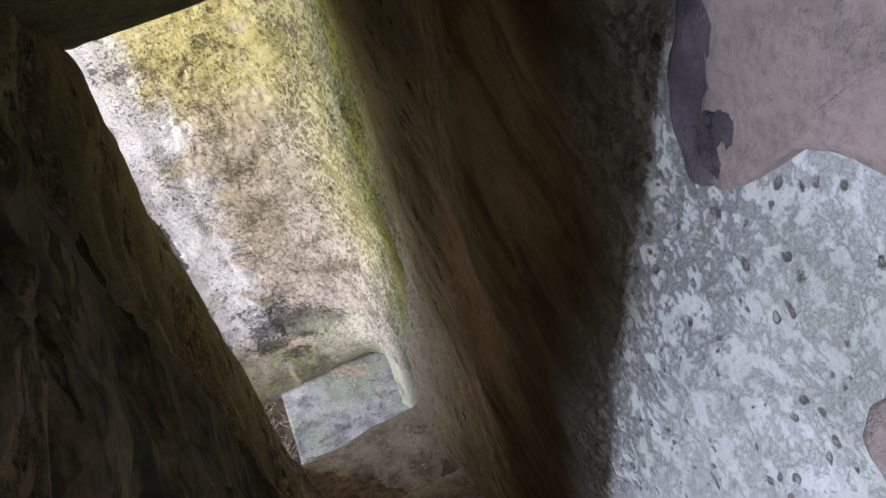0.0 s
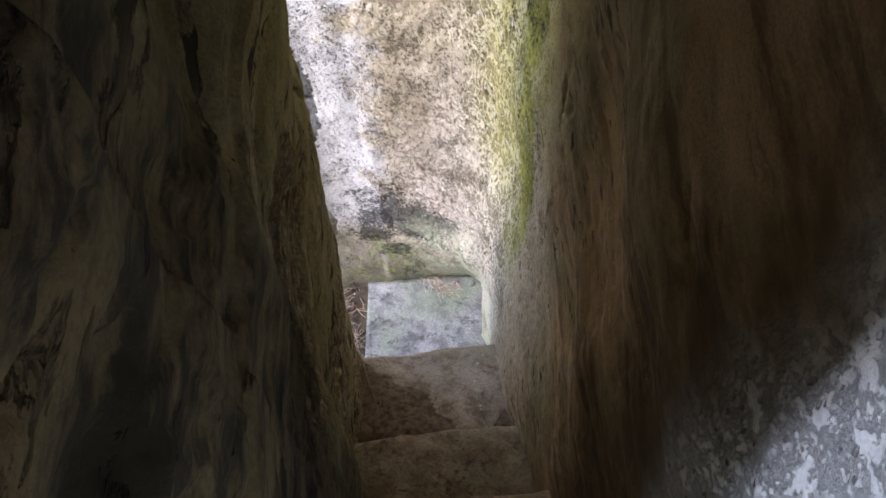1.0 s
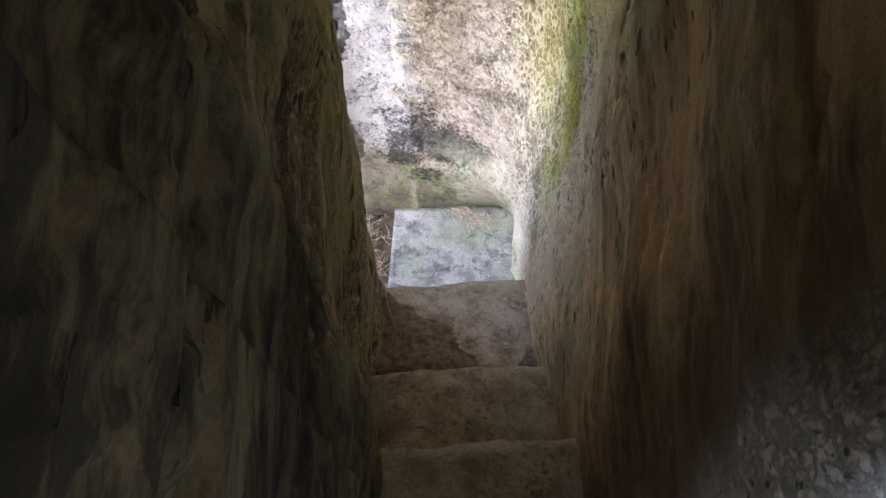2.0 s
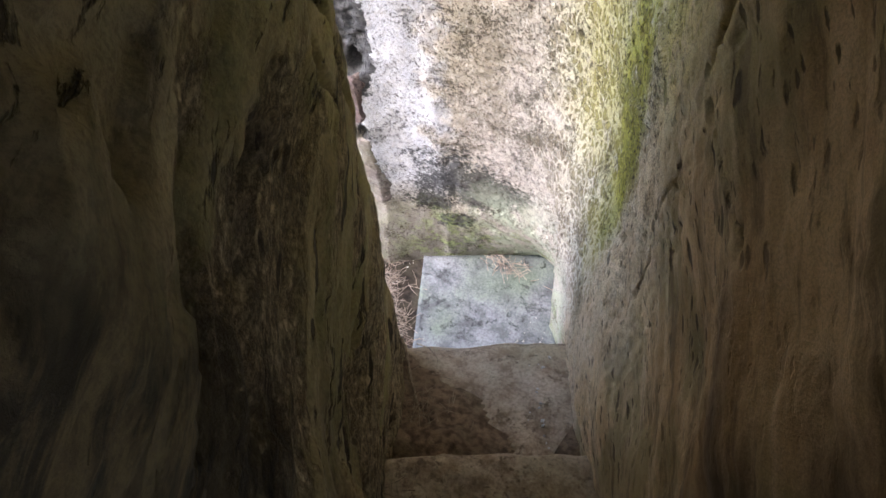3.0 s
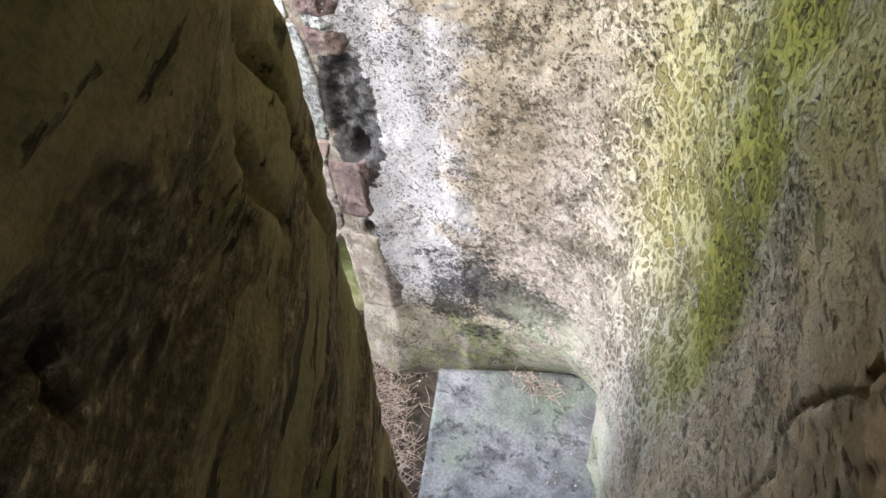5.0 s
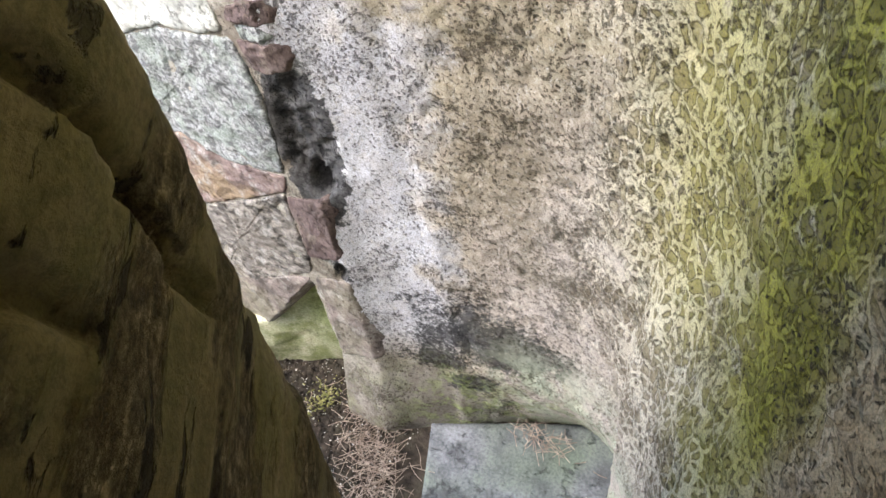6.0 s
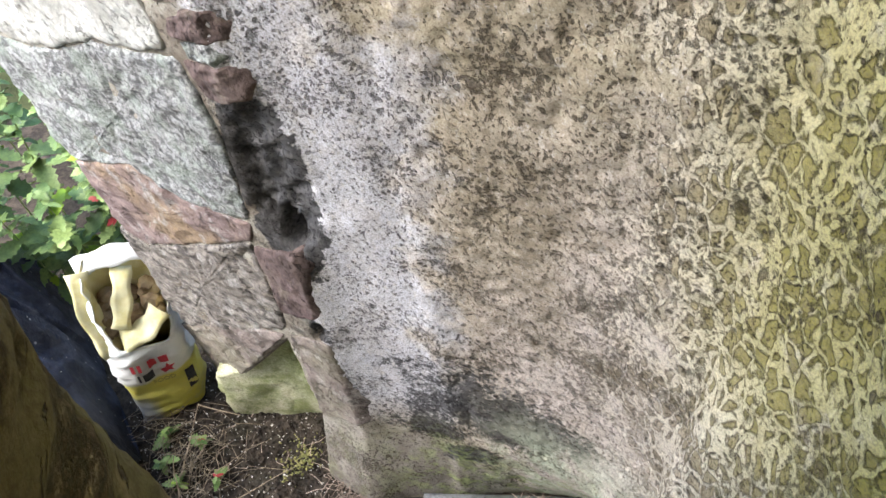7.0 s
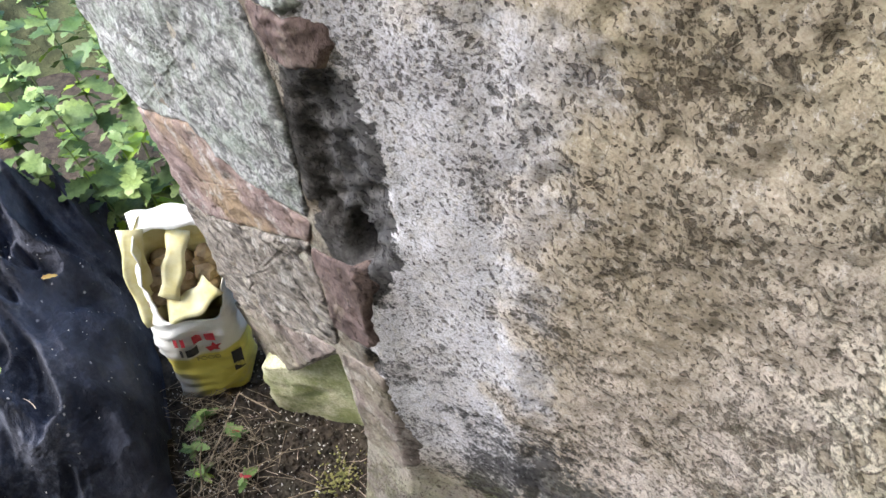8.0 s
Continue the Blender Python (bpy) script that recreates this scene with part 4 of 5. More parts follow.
stone("stone", [(-0.050, 2.62), (-0.058, 2.53), (-0.064, 2.490), (-0.076, 2.462), (-0.096, 2.450), (-0.117, 2.460), (-0.130, 2.490), (-0.145, 2.518), (-0.165, 2.526), (-0.19, 2.528), (-0.40, 2.50), (-0.40, 2.95), (-0.04, 2.95)], OFF + nn * 0.007, d, UP, nn, 0.008, 0.10, M_PINKPLAIN, eastern, seed=20, segs=120, rings=16)
stone("stone", [(-0.236, 2.42), (-0.228, 2.400), (-0.238, 2.375), (-0.27, 2.36), (-0.36, 2.33), (-0.36, 2.42), (-0.27, 2.44)], OFF, d, UP, nn, 0.006, 0.10, M_PINKPLAIN, eastern, seed=21)


# ---------------------------------------------------------------- litter on the stair and the ground
def tube(bm, pts, r0, r1, sides=5):
    rings = []
    pts = [Vector(p) for p in pts]
    for i, p in enumerate(pts):
        d = (pts[min(i + 1, len(pts) - 1)] - pts[max(i - 1, 0)]).normalized()
        a = d.orthogonal().normalized()
        b = d.cross(a)
        r = r0 + (r1 - r0) * i / (len(pts) - 1)
        rings.append([bm.verts.new(p + (a * math.cos(2 * math.pi * k / sides) + b * math.sin(2 * math.pi * k / sides)) * r) for k in range(sides)])
    for q, s in zip(rings, rings[1:]):
        for k in range(sides):
            bm.faces.new((q[k], q[(k + 1) % sides], s[(k + 1) % sides], s[k]))
    bm.faces.new(rings[-1])
    bm.faces.new(list(reversed(rings[0])))


def wiggle(a, b, n, amp, seed):
    a, b = Vector(a), Vector(b)
    return [a.lerp(b, i / n) + noise.noise_vector(a.lerp(b, i / n) * 9 + Vector((seed, 0, 0))) * amp for i in range(n + 1)]


# soil heaped on the lowest step
verts, faces, heaped = [], [], []
for j in range(40):
    for i in range(44):
        x, y = -0.86 + 0.72 * i / 43, 1.05 + 0.55 * j / 39
        w = (x + 0.745) * 0.33 + (y - 1.475) * 0.86 + 0.035 * fb((x, y, 0), 11, 3)
        h = min(1, max(-0.4, -w / 0.09)) * (1 if x < -0.28 else max(-0.4, 1 - (x + 0.28) / 0.05))
        zt = 0.415 + 0.145 * max(0, min(1, (1.585 + 0.68 * (x + 0.61) - y) / 0.42))
        heaped.append(h)
        verts.append((x, y, zt - 0.012 + 0.030 * h + 0.010 * fb((x, y, 2), 16, 4)))
for j in range(39):
    for i in range(43):
        a = j * 44 + i
        if verts[a][1] - 1.415 - (verts[a][0] + 0.86) * 0.68 < -0.05 and max(heaped[a], heaped[a + 1], heaped[a + 44]) > -0.15:
            faces.append((a, a + 1, a + 45, a + 44))
tagged(part("soil_heap", mesh_of("soil_heap", verts, faces), M_EARTH), "dark crumbly soil lying on the lowest step", "soil", kind="stuff")

rng = random.Random(4)
for name, label, pts, r in (("root", "thin pale dry root hanging over the lowest step", [(-0.775, 1.452, 0.49), (-0.745, 1.43, 0.50), (-0.675, 1.362, 0.51), (-0.62, 1.315, 0.52), (-0.566, 1.277, 0.535), (-0.548, 1.272, 0.53)], 0.0055),
                            ("root", "thin forked dry root on the step soil", [(-0.76, 1.435, 0.50), (-0.715, 1.345, 0.53), (-0.665, 1.25, 0.545), (-0.60, 1.24, 0.55), (-0.556, 1.268, 0.54)], 0.0028),
                            ("twig", "thin curved twig on the step edge", [(-0.75, 1.48, 0.44), (-0.71, 1.485, 0.45), (-0.67, 1.47, 0.455), (-0.65, 1.44, 0.465)], 0.0022),
                            ("twig", "short dry twig on an upper step", [(-0.36, 1.06, 0.785), (-0.33, 1.07, 0.79), (-0.30, 1.06, 0.785)], 0.003)):
    bm = bmesh.new()
    tube(bm, pts, r, r * 0.5)
    tagged(part(name, bm, M_TWIG), label, "twig")


def grit(count, place, lo, hi, name, label, mat, seed):
    """Many small angular bits in one mesh."""
    rng = random.Random(seed)
    verts, faces = [], []
    for _ in range(count):
        c = Vector(place(rng))
        r = rng.uniform(lo, hi) * rng.uniform(0.5, 1)
        ax = [Vector((1, 0, 0)), Vector((-1, 0, 0)), Vector((0, 1, 0)), Vector((0, -1, 0)), Vector((0, 0, 0.7)), Vector((0, 0, -0.7))]
        m = Euler((rng.uniform(0, 3), rng.uniform(0, 3), rng.uniform(0, 3))).to_matrix()
        b = len(verts)
        verts += [c + m @ (v * r * rng.uniform(0.6, 1.2)) for v in ax]
        faces += [(b + i, b + j, b + k) for i, j, k in ((0, 2, 4), (2, 1, 4), (1, 3, 4), (3, 0, 4), (2, 0, 5), (1, 2, 5), (3, 1, 5), (0, 3, 5))]
    return tagged(part(name, mesh_of(name, verts, faces, False), mat), label, "grit", kind="stuff")


def yard(rng):
    x, y = rng.uniform(-1.95, -1.12), rng.uniform(1.35, 1.98)
    return x, y, soil_z(x, y) + 0.001


grit(2300, yard, 0.0015, 0.0055, "pale_grit", "pale grit scattered over dark soil", M_PEBBLE, 3)
grit(5000, yard, 0.004, 0.013, "soil_crumbs", "dark crumbs of soil", M_SOIL, 5)
grit(200, lambda r: (-1.43 + r.gauss(0, 0.025), 1.82 + r.gauss(0, 0.03), 0.004), 0.003, 0.008, "ground_moss", "yellow-green moss cushion on the soil by the wall", M_MOSS, 31)
grit(26, lambda r: (lambda u, v: (-0.435 + 0.20 * u + 0.02 * v, 1.62 - 0.34 * u + 0.03 * v, 0.47 + 0.09 * u))(r.random(), r.uniform(-1, 1)), 0.004, 0.011, "step_pebbles", "small pale pebbles along the wall foot", M_PEBBLE, 6)
grit(22, lambda r: (r.uniform(-0.66, -0.50), r.uniform(1.80, 1.98), 0.02), 0.003, 0.007, "slab_pebbles", "small pale pebbles on the slab edge", M_PEBBLE, 8)


def fibres(count, place, length, r, name, label, mat, seed, lift=0.015, droop=0.3):
    """Loose straw, needles or dead grass: thin bent strips with three sides, in one mesh."""
    rng = random.Random(seed)
    verts, faces = [], []
    for _ in range(count):
        c = Vector(place(rng))
        a = rng.uniform(0, 2 * math.pi)
        d = Vector((math.cos(a), math.sin(a), rng.uniform(-0.12, droop)))
        L = length * rng.uniform(0.4, 1.2)
        bend = Vector((-d.y, d.x, 0)) * rng.uniform(-0.35, 0.35) * L
        c.z += rng.uniform(0, lift)
        b = len(verts)
        for i in range(5):
            t = i / 4
            p = c + d * (t - 0.5) * L + bend * (t * (1 - t))
            for k in range(3):
                verts.append(p + Vector((-d.y * math.cos(2.1 * k), d.x * math.cos(2.1 * k), math.sin(2.1 * k))) * r)
        for i in range(4):
            for k in range(3):
                q = b + 3 * i
                faces.append((q + k, q + (k + 1) % 3, q + 3 + (k + 1) % 3, q + 3 + k))
    return tagged(part(name, mesh_of(name, verts, faces), mat), label, "litter", kind="stuff")


def straw_bed(r):
    t = r.random()
    return -1.30 + 0.38 * t + r.gauss(0, 0.03) - 0.08 * r.random(), 1.93 - 0.40 * t + r.gauss(0, 0.05), 0.003


fibres(700, straw_bed, 0.06, 0.0009, "straw", "reddish dry straw and needles beside the slab", M_STRAW, 11)
fibres(60, lambda r: (-0.80 + r.gauss(0, 0.05), 2.05 + r.gauss(0, 0.02), 0.018), 0.06, 0.0011, "slab_straw", "dry needles caught at the back of the slab", M_STRAW, 12)
fibres(200, lambda r: (-1.68 + r.gauss(0, 0.09), 1.64 + r.gauss(0, 0.08), 0.006), 0.09, 0.0009, "dead_grass", "dead grass stalks over the soil by the sack", M_TWIG, 13, 0.03, 0.5)
fibres(80, lambda r: (r.uniform(-1.80, -1.10), r.uniform(1.40, 1.95), 0.002), 0.03, 0.0009, "needles", "short dry needles on the soil", M_STRAW, 14)
fibres(90, lambda r: (-0.60 + r.gauss(0, 0.07), 1.29 + r.gauss(0, 0.05), 0.535), 0.05, 0.0009, "step_straw", "dry bits on the step soil", M_TWIG, 15)
fibres(70, lambda r: (-0.47 + r.gauss(0, 0.05), 1.03 + r.gauss(0, 0.04), 0.755), 0.05, 0.0009, "stair_straw", "dry bits on the second step", M_TWIG, 16)

for k, (a, b) in enumerate((((-1.66, 1.60, 0.02), (-1.72, 1.76, 0.11)), ((-1.72, 1.76, 0.11), (-1.60, 1.80, 0.10)), ((-1.62, 1.56, 0.015), (-1.66, 1.62, 0.10)), ((-1.50, 1.62, 0.02), (-1.40, 1.78, 0.05)))):
    bm = bmesh.new()
    tube(bm, wiggle(a, b, 8, 0.008, k), 0.002, 0.0012)
    tagged(part("stalk", bm, M_TWIG), "thin dry stalk bent over the soil", "twig", "dry stalks")


# ---------------------------------------------------------------- black membrane
def edge_x(y):
    y += 0.04
    return -1.64 - max(0, y - 1.55) * 2.7 + (0.25 * (1.55 - y) if y < 1.55 else 0)


def heap(x, y):
    y += 0.0
    e = edge_x(y) + 0.03 * fb((x, y, 4), 6, 3)
    t = max(0, (e - x))
    h = 0.46 * (1 - math.exp(-t / 0.30)) * (0.55 + 0.45 * max(0, min(1, (y - 1.0) / 0.6)))
    h *= 1 - 0.35 * max(0, min(1, (-2.4 - x) / 0.8))
    turn = 0.9 * noise.noise(Vector((x * 1.3, y * 1.3, 9))) + (0.9 if y > 1.62 else 0.9 * max(0, (y - 1.40) / 0.22))
    fx, fy = math.cos(-0.28 + turn), math.sin(-0.28 + turn)
    flow, across = (x + 2.0) * fx + (y - 1.4) * fy, (y - 1.4) * fx - (x + 2.0) * fy
    warp = noise.noise_vector(Vector((x, y, 0)) * 3.2)
    broad = noise.fractal(Vector((flow * 1.2, across * 3.0, 0.7)) + warp * 0.6, 0.9, 2.1, 3)
    amp = min(1, t / 0.10)
    fold = 0
    for k, (fl, ac, size) in enumerate(((1.2, 5.0, 0.100), (1.8, 10.0, 0.075), (3.4, 18.0, 0.032), (8, 28, 0.010))):
        n = noise.noise(Vector((flow * fl + 3.1 * k, across * ac, 5 + k)) + warp * (0.7 + 0.3 * k))
        fold += size * (1 - min(1, abs(n) * 2.2)) ** 1.7
    return 0.004 + h + amp * (0.04 * broad + fold - 0.06 + 0.003 * fb((x, y, 8), 30, 3))


verts, faces = [], []
NX, NY = 300, 330
for j in range(NY):
    y = 0.70 + 1.28 * j / (NY - 1)
    for i in range(NX):
        e = edge_x(y) + 0.02 * fb((0, y, 1), 9, 3)
        far = -2.70 + (y - 1.586) * 0.96 + 0.04 * fb((0, y, 5), 7, 3)
        x = e + min(-0.004, far - e) * i / (NX - 1)
        verts.append((x, y, max(soil_z(x, y) + 0.004, heap(x, y))))
for j in range(NY - 1):
    for i in range(NX - 1):
        a = j * NX + i
        faces.append((a, a + NX, a + NX + 1, a + 1))
sheet = part("ground_sheet", mesh_of("ground_sheet", verts, faces), M_SHEET)
sol = sheet.modifiers.new("thickness", "SOLIDIFY")
sol.thickness, sol.offset = 0.0015, 1
tagged(sheet, "crumpled black weed membrane heaped on the soil", "ground sheet")


def sheet_at(x, y):
    return max(soil_z(x, y), heap(x, y)) + 0.004


grit(160, lambda r: (lambda x, y: (x, y, sheet_at(x, y)))(r.uniform(-2.5, -1.75), r.uniform(1.15, 1.75)), 0.002, 0.005, "sheet_grit", "pale crumbs lying on the black membrane", M_PEBBLE, 17)
fibres(40, lambda r: (-1.97 + r.gauss(0, 0.05), 1.33 + r.gauss(0, 0.03), sheet_at(-1.97, 1.33)), 0.06, 0.0012, "sheet_straw", "tuft of dry grass on the black membrane", M_STRAW, 18)


# ---------------------------------------------------------------- sack
sack = thing("sack", "open white and yellow printed feed sack filled with rubble", "sack", (-1.895, 1.757, -0.004), -34)
W, D = 0.092, 0.058


def sack_ring(a, z):
    c, s = math.cos(a), math.sin(a)
    k = 0.62
    x, y = math.copysign(abs(c) ** k, c) * W, math.copysign(abs(s) ** k, s) * D
    t = z / 0.38
    bulge = 1 + 0.10 * math.sin(min(1, t) * 3.0) - 0.10 * max(0, t - 1)
    p = Vector((y * bulge * (1.15 if t < 1 else 0.95), x * bulge, z))
    n = fb((p.x + 1, p.y, z), 9, 3) * 0.016 + fb((p.x, p.y, z * 2.6), 16, 2) * 0.007
    return p + Vector((y, x, 0)).normalized() * n + Vector((0, 0.13 * z, 0))


def rim(a):
    # front (a = 90 degrees) is torn low, the back and one side stand high
    front = 0.5 + 0.5 * math.sin(a)
    side = 0.5 - 0.5 * math.cos(a)
    return 0.53 - 0.22 * front ** 2.4 + 0.09 * (side - 0.5) * (1 - abs(front - 0.5)) + 0.015 * math.sin(5 * a)


verts, faces = [], []
NA, NZ = 72, 44
for j in range(NZ):
    for i in range(NA):
        a = 2 * math.pi * i / NA
        verts.append(sack_ring(a, rim(a) * j / (NZ - 1)))
for j in range(NZ - 1):
    for i in range(NA):
        faces.append((j * NA + (i + 1) % NA, j * NA + i, (j + 1) * NA + i, (j + 1) * NA + (i + 1) % NA))
faces.append(tuple(range(NA)))
me = mesh_of("body", verts, faces)
body = part("body", me, M_BAG, sack, "crumpled woven plastic, white above and yellow below")
sol = body.modifiers.new("thickness", "SOLIDIFY")
sol.thickness, sol.offset, sol.material_offset = 0.003, -1, 1
me.materials.append(M_BAGIN)


def strip(name, pts, width, mat, label, nrm):
    verts, faces = [], []
    pts = [Vector(p) for p in pts]
    for i, p in enumerate(pts):
        d = (pts[min(i + 1, len(pts) - 1)] - pts[max(i - 1, 0)]).normalized()
        s = d.cross(Vector(nrm)).normalized() * width * (0.5 + 0.07 * math.sin(1.3 * i + 9 * width))
        for k in range(5):
            f = k / 2 - 1
            verts.append(p + s * f + Vector(nrm) * 0.005 * (1 - f * f) * math.sin(0.8 * i))
    n = len(pts)
    for i in range(n - 1):
        for k in range(4):
            faces.append((i * 5 + k, i * 5 + k + 1, i * 5 + k + 6, i * 5 + k + 5))
    ob = part(name, mesh_of(name, verts, faces), mat, sack, label)
    s = ob.modifiers.new("thickness", "SOLIDIFY")
    s.thickness = 0.003


def curve_pts(a, b, c, n=10):
    a, b, c = Vector(a), Vector(b), Vector(c)
    return [a * (1 - t) ** 2 + b * 2 * t * (1 - t) + c * t * t for t in (i / n for i in range(n + 1))]


strip("torn_strip", curve_pts((-0.030, 0.075, 0.52), (0.030, 0.055, 0.47), (0.045, 0.015, 0.385)), 0.046, M_BAGIN, "yellow torn strip hanging across the mouth", (0.9, 0.0, 0.42))
strip("torn_flap", curve_pts((0.052, 0.000, 0.350), (0.068, 0.055, 0.352), (0.040, 0.118, 0.405)), 0.056, M_BAGIN, "yellow folded flap", (0.75, -0.2, 0.6))
strip("side_fold", curve_pts((0.052, -0.035, 0.31), (0.030, -0.050, 0.42), (-0.025, -0.020, 0.545)), 0.050, M_BAGIN, "pale yellow inner side turned outward", (0.85, 0.30, 0.4))
strip("top_fold", curve_pts((-0.050, -0.030, 0.535), (-0.028, 0.06, 0.575), (-0.045, 0.140, 0.535)), 0.050, M_BAG, "white folded top edge", (0.7, 0, 0.7))
rng = random.Random(9)
for k in range(22):
    bm = bmesh.new()
    bmesh.ops.create_icosphere(bm, subdivisions=2, radius=1)
    c = Vector((rng.uniform(-0.045, 0.028), rng.uniform(-0.04, 0.11), 0))
    c.z = 0.372 - 1.1 * c.x + 0.03 * rng.random()
    sc = Vector((rng.uniform(0.018, 0.03), rng.uniform(0.02, 0.035), rng.uniform(0.016, 0.028)))
    for v in bm.verts:
        v.co = c + Vector([x * s for x, s in zip(v.co, sc)]) * (1 + 0.25 * fb(v.co + Vector((k, 0, 0)), 1.6, 2))
    part("rubble_piece", bm, M_BULB, sack, "earthy brown rubble")


def print_on(name, outline, mat, label=""):
    """A flat printed shape laid 3 mm over the sack's front: outline in (across, up)."""
    bm = bmesh.new()
    vs = []
    for u, z in outline:
        a = math.acos(max(-1, min(1, u / (W * 1.12))))
        p = sack_ring(a, z)
        vs.append(bm.verts.new((p.x + 0.004, u + 0.13 * z, z)))
    bm.faces.new(vs)
    bmesh.ops.triangulate(bm, faces=bm.faces)
    part(name, bm, mat, sack, label)


def bar(name, u0, u1, z0, z1, mat, label="", n=4):
    lo = [(u0 + (u1 - u0) * i / n, z0) for i in range(n + 1)]
    hi = [(u0 + (u1 - u0) * i / n, z1) for i in reversed(range(n + 1))]
    print_on(name, lo + hi, mat, label)


for k, (u0, u1) in enumerate(((-0.066, -0.055), (-0.048, -0.040), (-0.033, -0.025), (-0.008, 0.010), (0.017, 0.038))):
    bar("printed_bar", u0 * 1.12, u1 * 1.12, 0.238, 0.268, M_INKRED, "red printed bar", 2)
for k, (u0, u1) in enumerate(((-0.06, -0.035), (-0.028, -0.004))):
    bar("printed_bar", u0 * 1.12, u1 * 1.12, 0.198, 0.227, M_INKDARK, "black printed bar", 2)
star = []
for i in range(10):
    r = 0.021 if i % 2 == 0 else 0.009
    star.append((0.034 + r * math.sin(math.pi * i / 5), 0.212 + r * math.cos(math.pi * i / 5)))
print_on("printed_star", star, M_INKRED, "red printed star")
curve = bpy.data.curves.new("word", "FONT")
curve.body, curve.size, curve.extrude, curve.align_x = "FOOD", 0.021, 0.0004, "CENTER"
word_ob = new("word_source", curve)
word_me = bpy.data.meshes.new_from_object(word_ob.evaluated_get(bpy.context.evaluated_depsgraph_get()))
bpy.data.objects.remove(word_ob)
word = part("printed_word", word_me, M_INKGOLD, sack, "ochre printed word")
word.matrix_basis = Matrix(((0, 0, 1, sack_ring(math.pi / 2, 0.17).x + 0.006), (1, 0, 0, 0.036), (0, 1, 0, 0.163), (0, 0, 0, 1)))
bar("printed_panel", 0.066, 0.090, 0.09, 0.165, M_INKDARK, "dark printed panel with pale lines", 3)


# ---------------------------------------------------------------- weeds
def leaf_mesh(name, teeth, length, width, mat):
    """A toothed leaf with a folded midrib and drooping tip, along +x."""
    verts, faces = [], []
    n = 2 * teeth
    for i in range(n + 1):
        t = i / n
        w = width * math.sin(math.pi * min(1, t * 0.93 + 0.05)) ** 0.75 * (1.0 - 0.25 * t)
        w *= 1.0 if i % 2 else 0.66
        sag = -0.22 * length * t * t
        x = length * t
        ridge = 0.10 * width * math.sin(9 * t)
        verts += [(x - (0.04 * length if i % 2 == 0 else 0), w, sag + 0.22 * w + ridge), (x, 0, sag), (x - (0.04 * length if i % 2 == 0 else 0), -w, sag + 0.22 * w - ridge)]
    for i in range(n):
        a = 3 * i
        faces += [(a, a + 1, a + 4, a + 3), (a + 1, a + 2, a + 5, a + 4)]
    me = mesh_of(name, verts, faces)
    me.materials.append(mat)
    return me


LEAVES = [leaf_mesh("leaf", 6, 0.11, 0.036, M_LEAF), leaf_mesh("leaf", 7, 0.085, 0.030, M_LEAF), leaf_mesh("leaf", 5, 0.06, 0.019, M_LEAF), leaf_mesh("leaf", 5, 0.095, 0.045, M_LEAF)]
LIME = leaf_mesh("leaf", 5, 0.09, 0.034, M_LIMELEAF)
RED = leaf_mesh("leaf", 4, 0.08, 0.030, M_REDLEAF)


def weed(at, height, lean, seed, label, big=1.0, lime=0.1, red=0.0, pairs=7):
    rng = random.Random(seed)
    ob = thing("weed", label, "weed", at, 0, "weeds behind the wall")
    pts = [Vector((lean[0] * (i / 8) ** 1.5, lean[1] * (i / 8) ** 1.5, height * i / 8 - (0.04 if i == 0 else 0))) for i in range(9)]
    bm = bmesh.new()
    tube(bm, pts, 0.004, 0.0015, 6)
    part("stem", bm, M_STEM, ob, "thin green stem")
    for k in range(pairs):
        t = 0.22 + 0.78 * k / (pairs - 1)
        i = min(7, int(t * 8))
        p = pts[i].lerp(pts[i + 1], t * 8 - i)
        a0 = rng.uniform(0, 6.28)
        for side in (0, 2.2, 4.2, 1.2):
            if side == 1.2 and rng.random() < 0.4:
                continue
            pick = rng.random()
            me = RED if pick < red else LIME if pick < red + lime else rng.choice(LEAVES)
            leaf = new("leaf", me)
            leaf.parent = ob
            sc = big * rng.choice((0.45, 0.6, 0.8, 1.0, 1.25)) * rng.uniform(0.85, 1.15) * (1.15 - 0.60 * t)
            leaf.matrix_basis = Matrix.Translation(p) @ Euler((rng.uniform(-0.5, 0.5), rng.uniform(-0.45, 0.35), a0 + side + rng.uniform(-0.4, 0.4))).to_matrix().to_4x4() @ Matrix.Diagonal((sc, sc, sc, 1))


rng = random.Random(21)
for k, (x, y, h, lx, ly, lime) in enumerate(((-2.28, 1.98, 0.62, 0.05, 0.03, 0.1), (-2.42, 1.92, 0.52, 0.10, -0.05, 0.05), (-2.55, 1.85, 0.60, 0.08, -0.06, 0.1), (-2.52, 2.06, 0.78, 0.10, 0.0, 0.25), (-2.70, 1.80, 0.66, 0.05, -0.05, 0.05),
                                       (-2.75, 2.0, 0.80, 0.12, 0.05, 0.15), (-2.9, 1.75, 0.62, 0.12, -0.05, 0.1), (-2.95, 1.95, 0.85, 0.05, 0.0, 0.1), (-2.35, 2.12, 0.50, -0.06, 0.02, 0.45), (-2.62, 2.2, 0.75, 0.05, 0.0, 0.2),
                                       (-3.1, 1.85, 0.75, 0.1, 0.0, 0.1), (-2.82, 2.25, 0.9, 0.0, 0.0, 0.1), (-2.6, 1.70, 0.42, 0.12, -0.1, 0.1), (-3.2, 2.1, 0.9, 0.0, 0.0, 0.1))):
    weed((x, y, max(-0.01, sheet_at(x, y) - 0.012 if y < 1.95 else -0.01)), h, (lx, ly), 30 + k, "leafy green nettle-like weed growing behind the black membrane", 1.0, lime * 0.6, 0.0, 15)
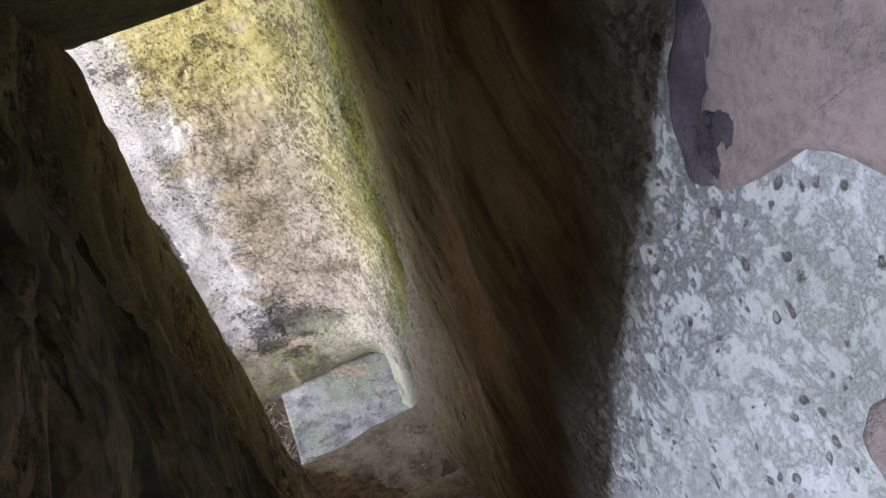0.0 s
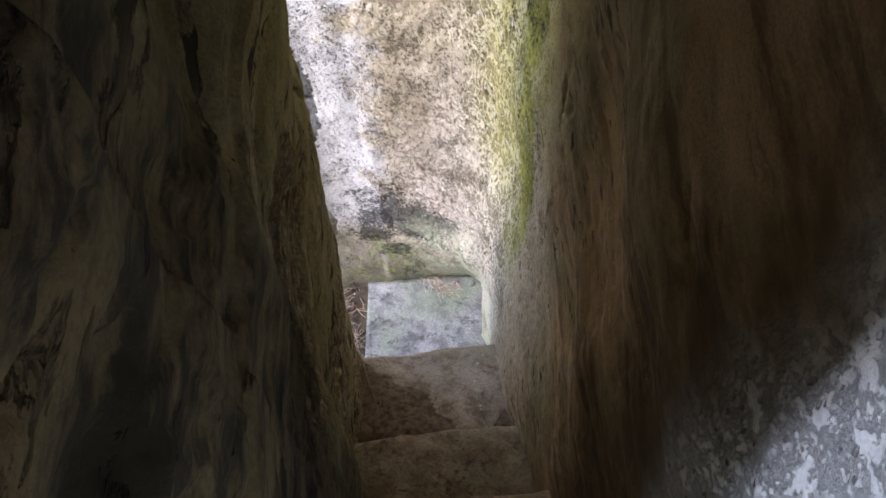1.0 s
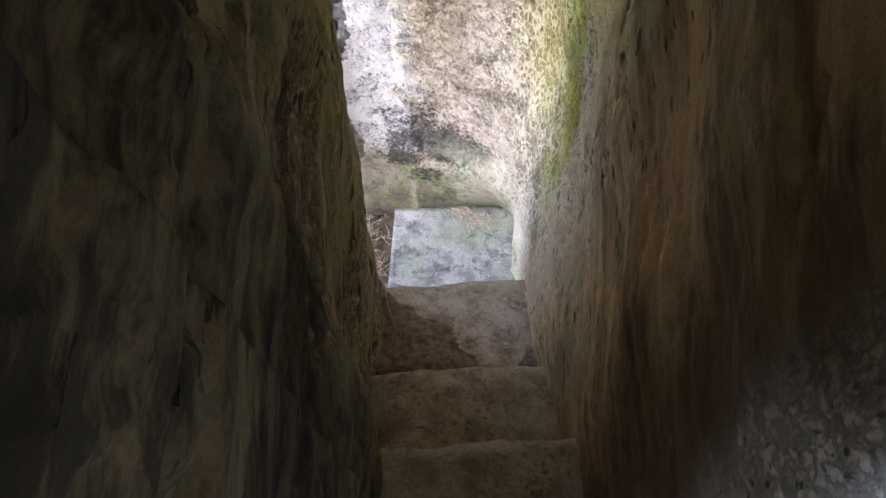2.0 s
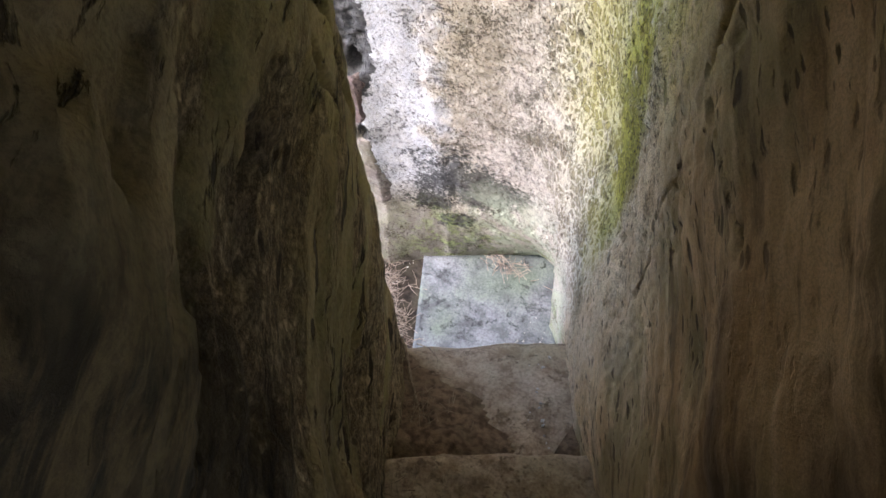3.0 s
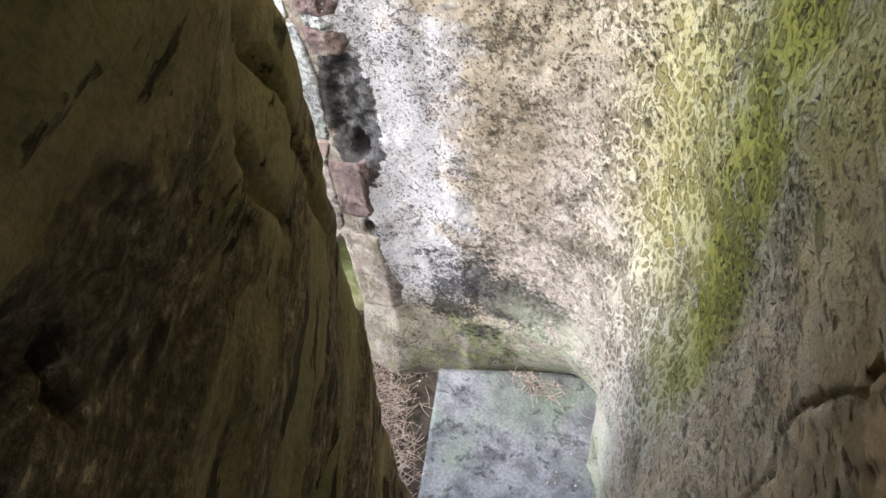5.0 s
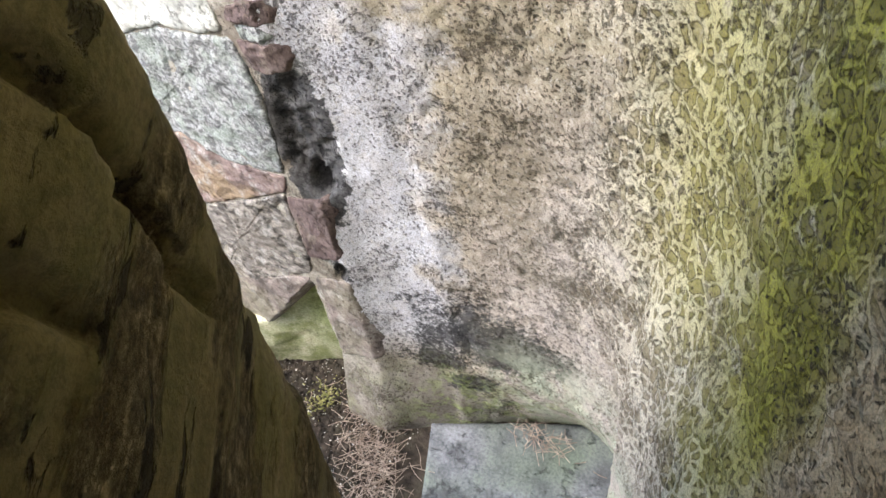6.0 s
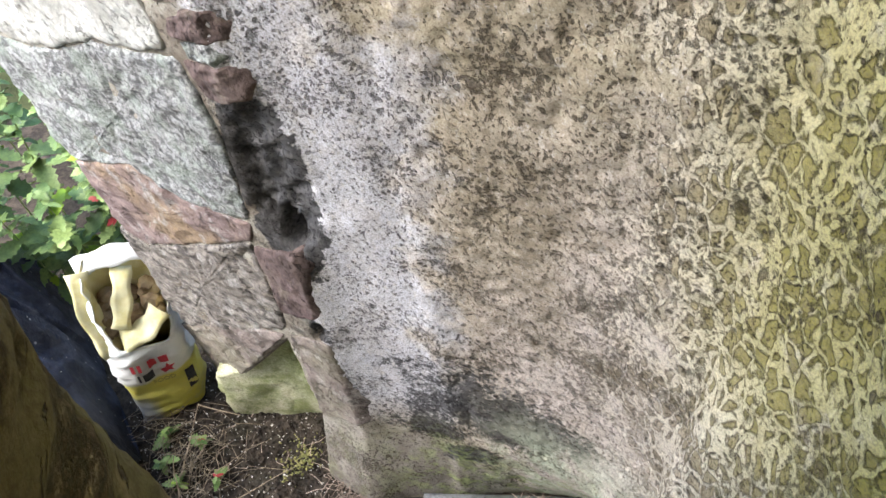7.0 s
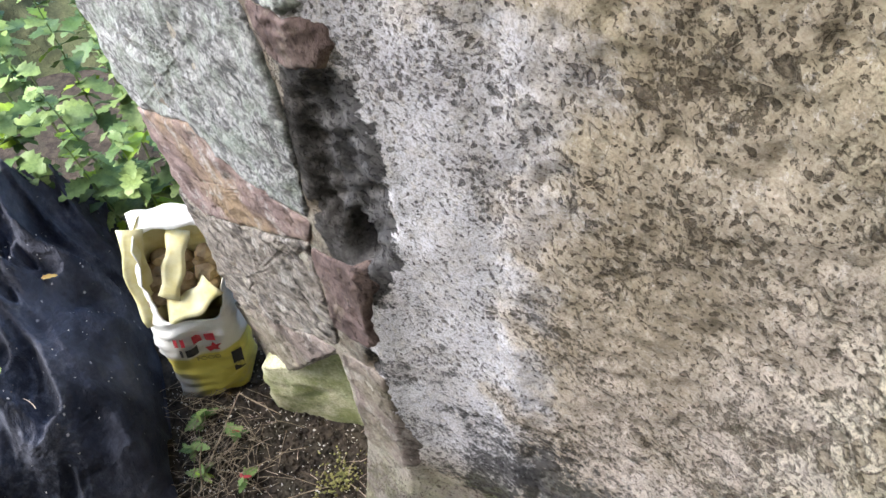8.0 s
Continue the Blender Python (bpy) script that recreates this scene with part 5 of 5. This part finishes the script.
for k, (x, y, h) in enumerate(((-2.34, 1.90, 0.50), (-2.46, 1.80, 0.50), (-2.56, 1.70, 0.46), (-2.66, 1.60, 0.46), (-2.30, 2.02, 0.56))):
    weed((x, y, -0.01), h, (0.06, -0.03), 70 + k, "broad-leaved weed leaning over the edge of the membrane", 1.25, 0.12, 0.0, 9)
weed((-2.24, 1.99, -0.01), 0.46, (0.03, 0.0), 60, "small weed with dark red leaves by the wall end", 1.1, 0.0, 0.9, 5)
weed((-1.66, 1.585, -0.01), 0.05, (0.02, 0.0), 61, "small green seedling in the soil", 0.55, 0.3, 0.0, 3)
for k, (x, y) in enumerate(((-1.74, 1.60), (-1.70, 1.70), (-1.58, 1.66), (-1.80, 1.66))):
    weed((x, y, -0.01), 0.06, (0.02, -0.01), 80 + k, "small dark green seedling among dead grass", 0.45, 0.05, 0.1, 3)
leaf = tagged(new("fallen_leaf", leaf_mesh("fallen_leaf", 3, 0.035, 0.009, M_DUST)), "small dry yellow leaf on the black membrane", "leaf")
leaf.matrix_basis = pose(-2.15, 1.55, sheet_at(-2.15, 1.55) + 0.004, 10, 0, 70)
leaf = tagged(new("fallen_leaf", leaf_mesh("fallen_leaf", 4, 0.03, 0.009, M_LEAF)), "small pale green leaf on the black membrane", "leaf")
leaf.matrix_basis = pose(-1.93, 1.38, sheet_at(-1.93, 1.38) + 0.004, 5, 0, 160)

# overgrown bank that closes the yard
verts, faces = [], []
NB = 120
for j in range(40):
    for i in range(NB):
        a = math.pi * (0.42 + 0.95 * i / (NB - 1))
        z = -0.05 + 1.1 * j / 39
        r = 2.05 + 1.25 * z + 0.22 * fb((math.cos(a) * 3, math.sin(a) * 3, z), 1.6, 5)
        verts.append((-1.6 + r * math.cos(a), 2.2 + r * math.sin(a), z))
for j in range(39):
    for i in range(NB - 1):
        a = j * NB + i
        faces.append((a, a + NB, a + NB + 1, a + 1))
bank = part("earth_bank", mesh_of("earth_bank", verts, faces), M_BANK)
tagged(bank, "overgrown mossy earth bank behind the weeds", "earth bank", kind="structure")
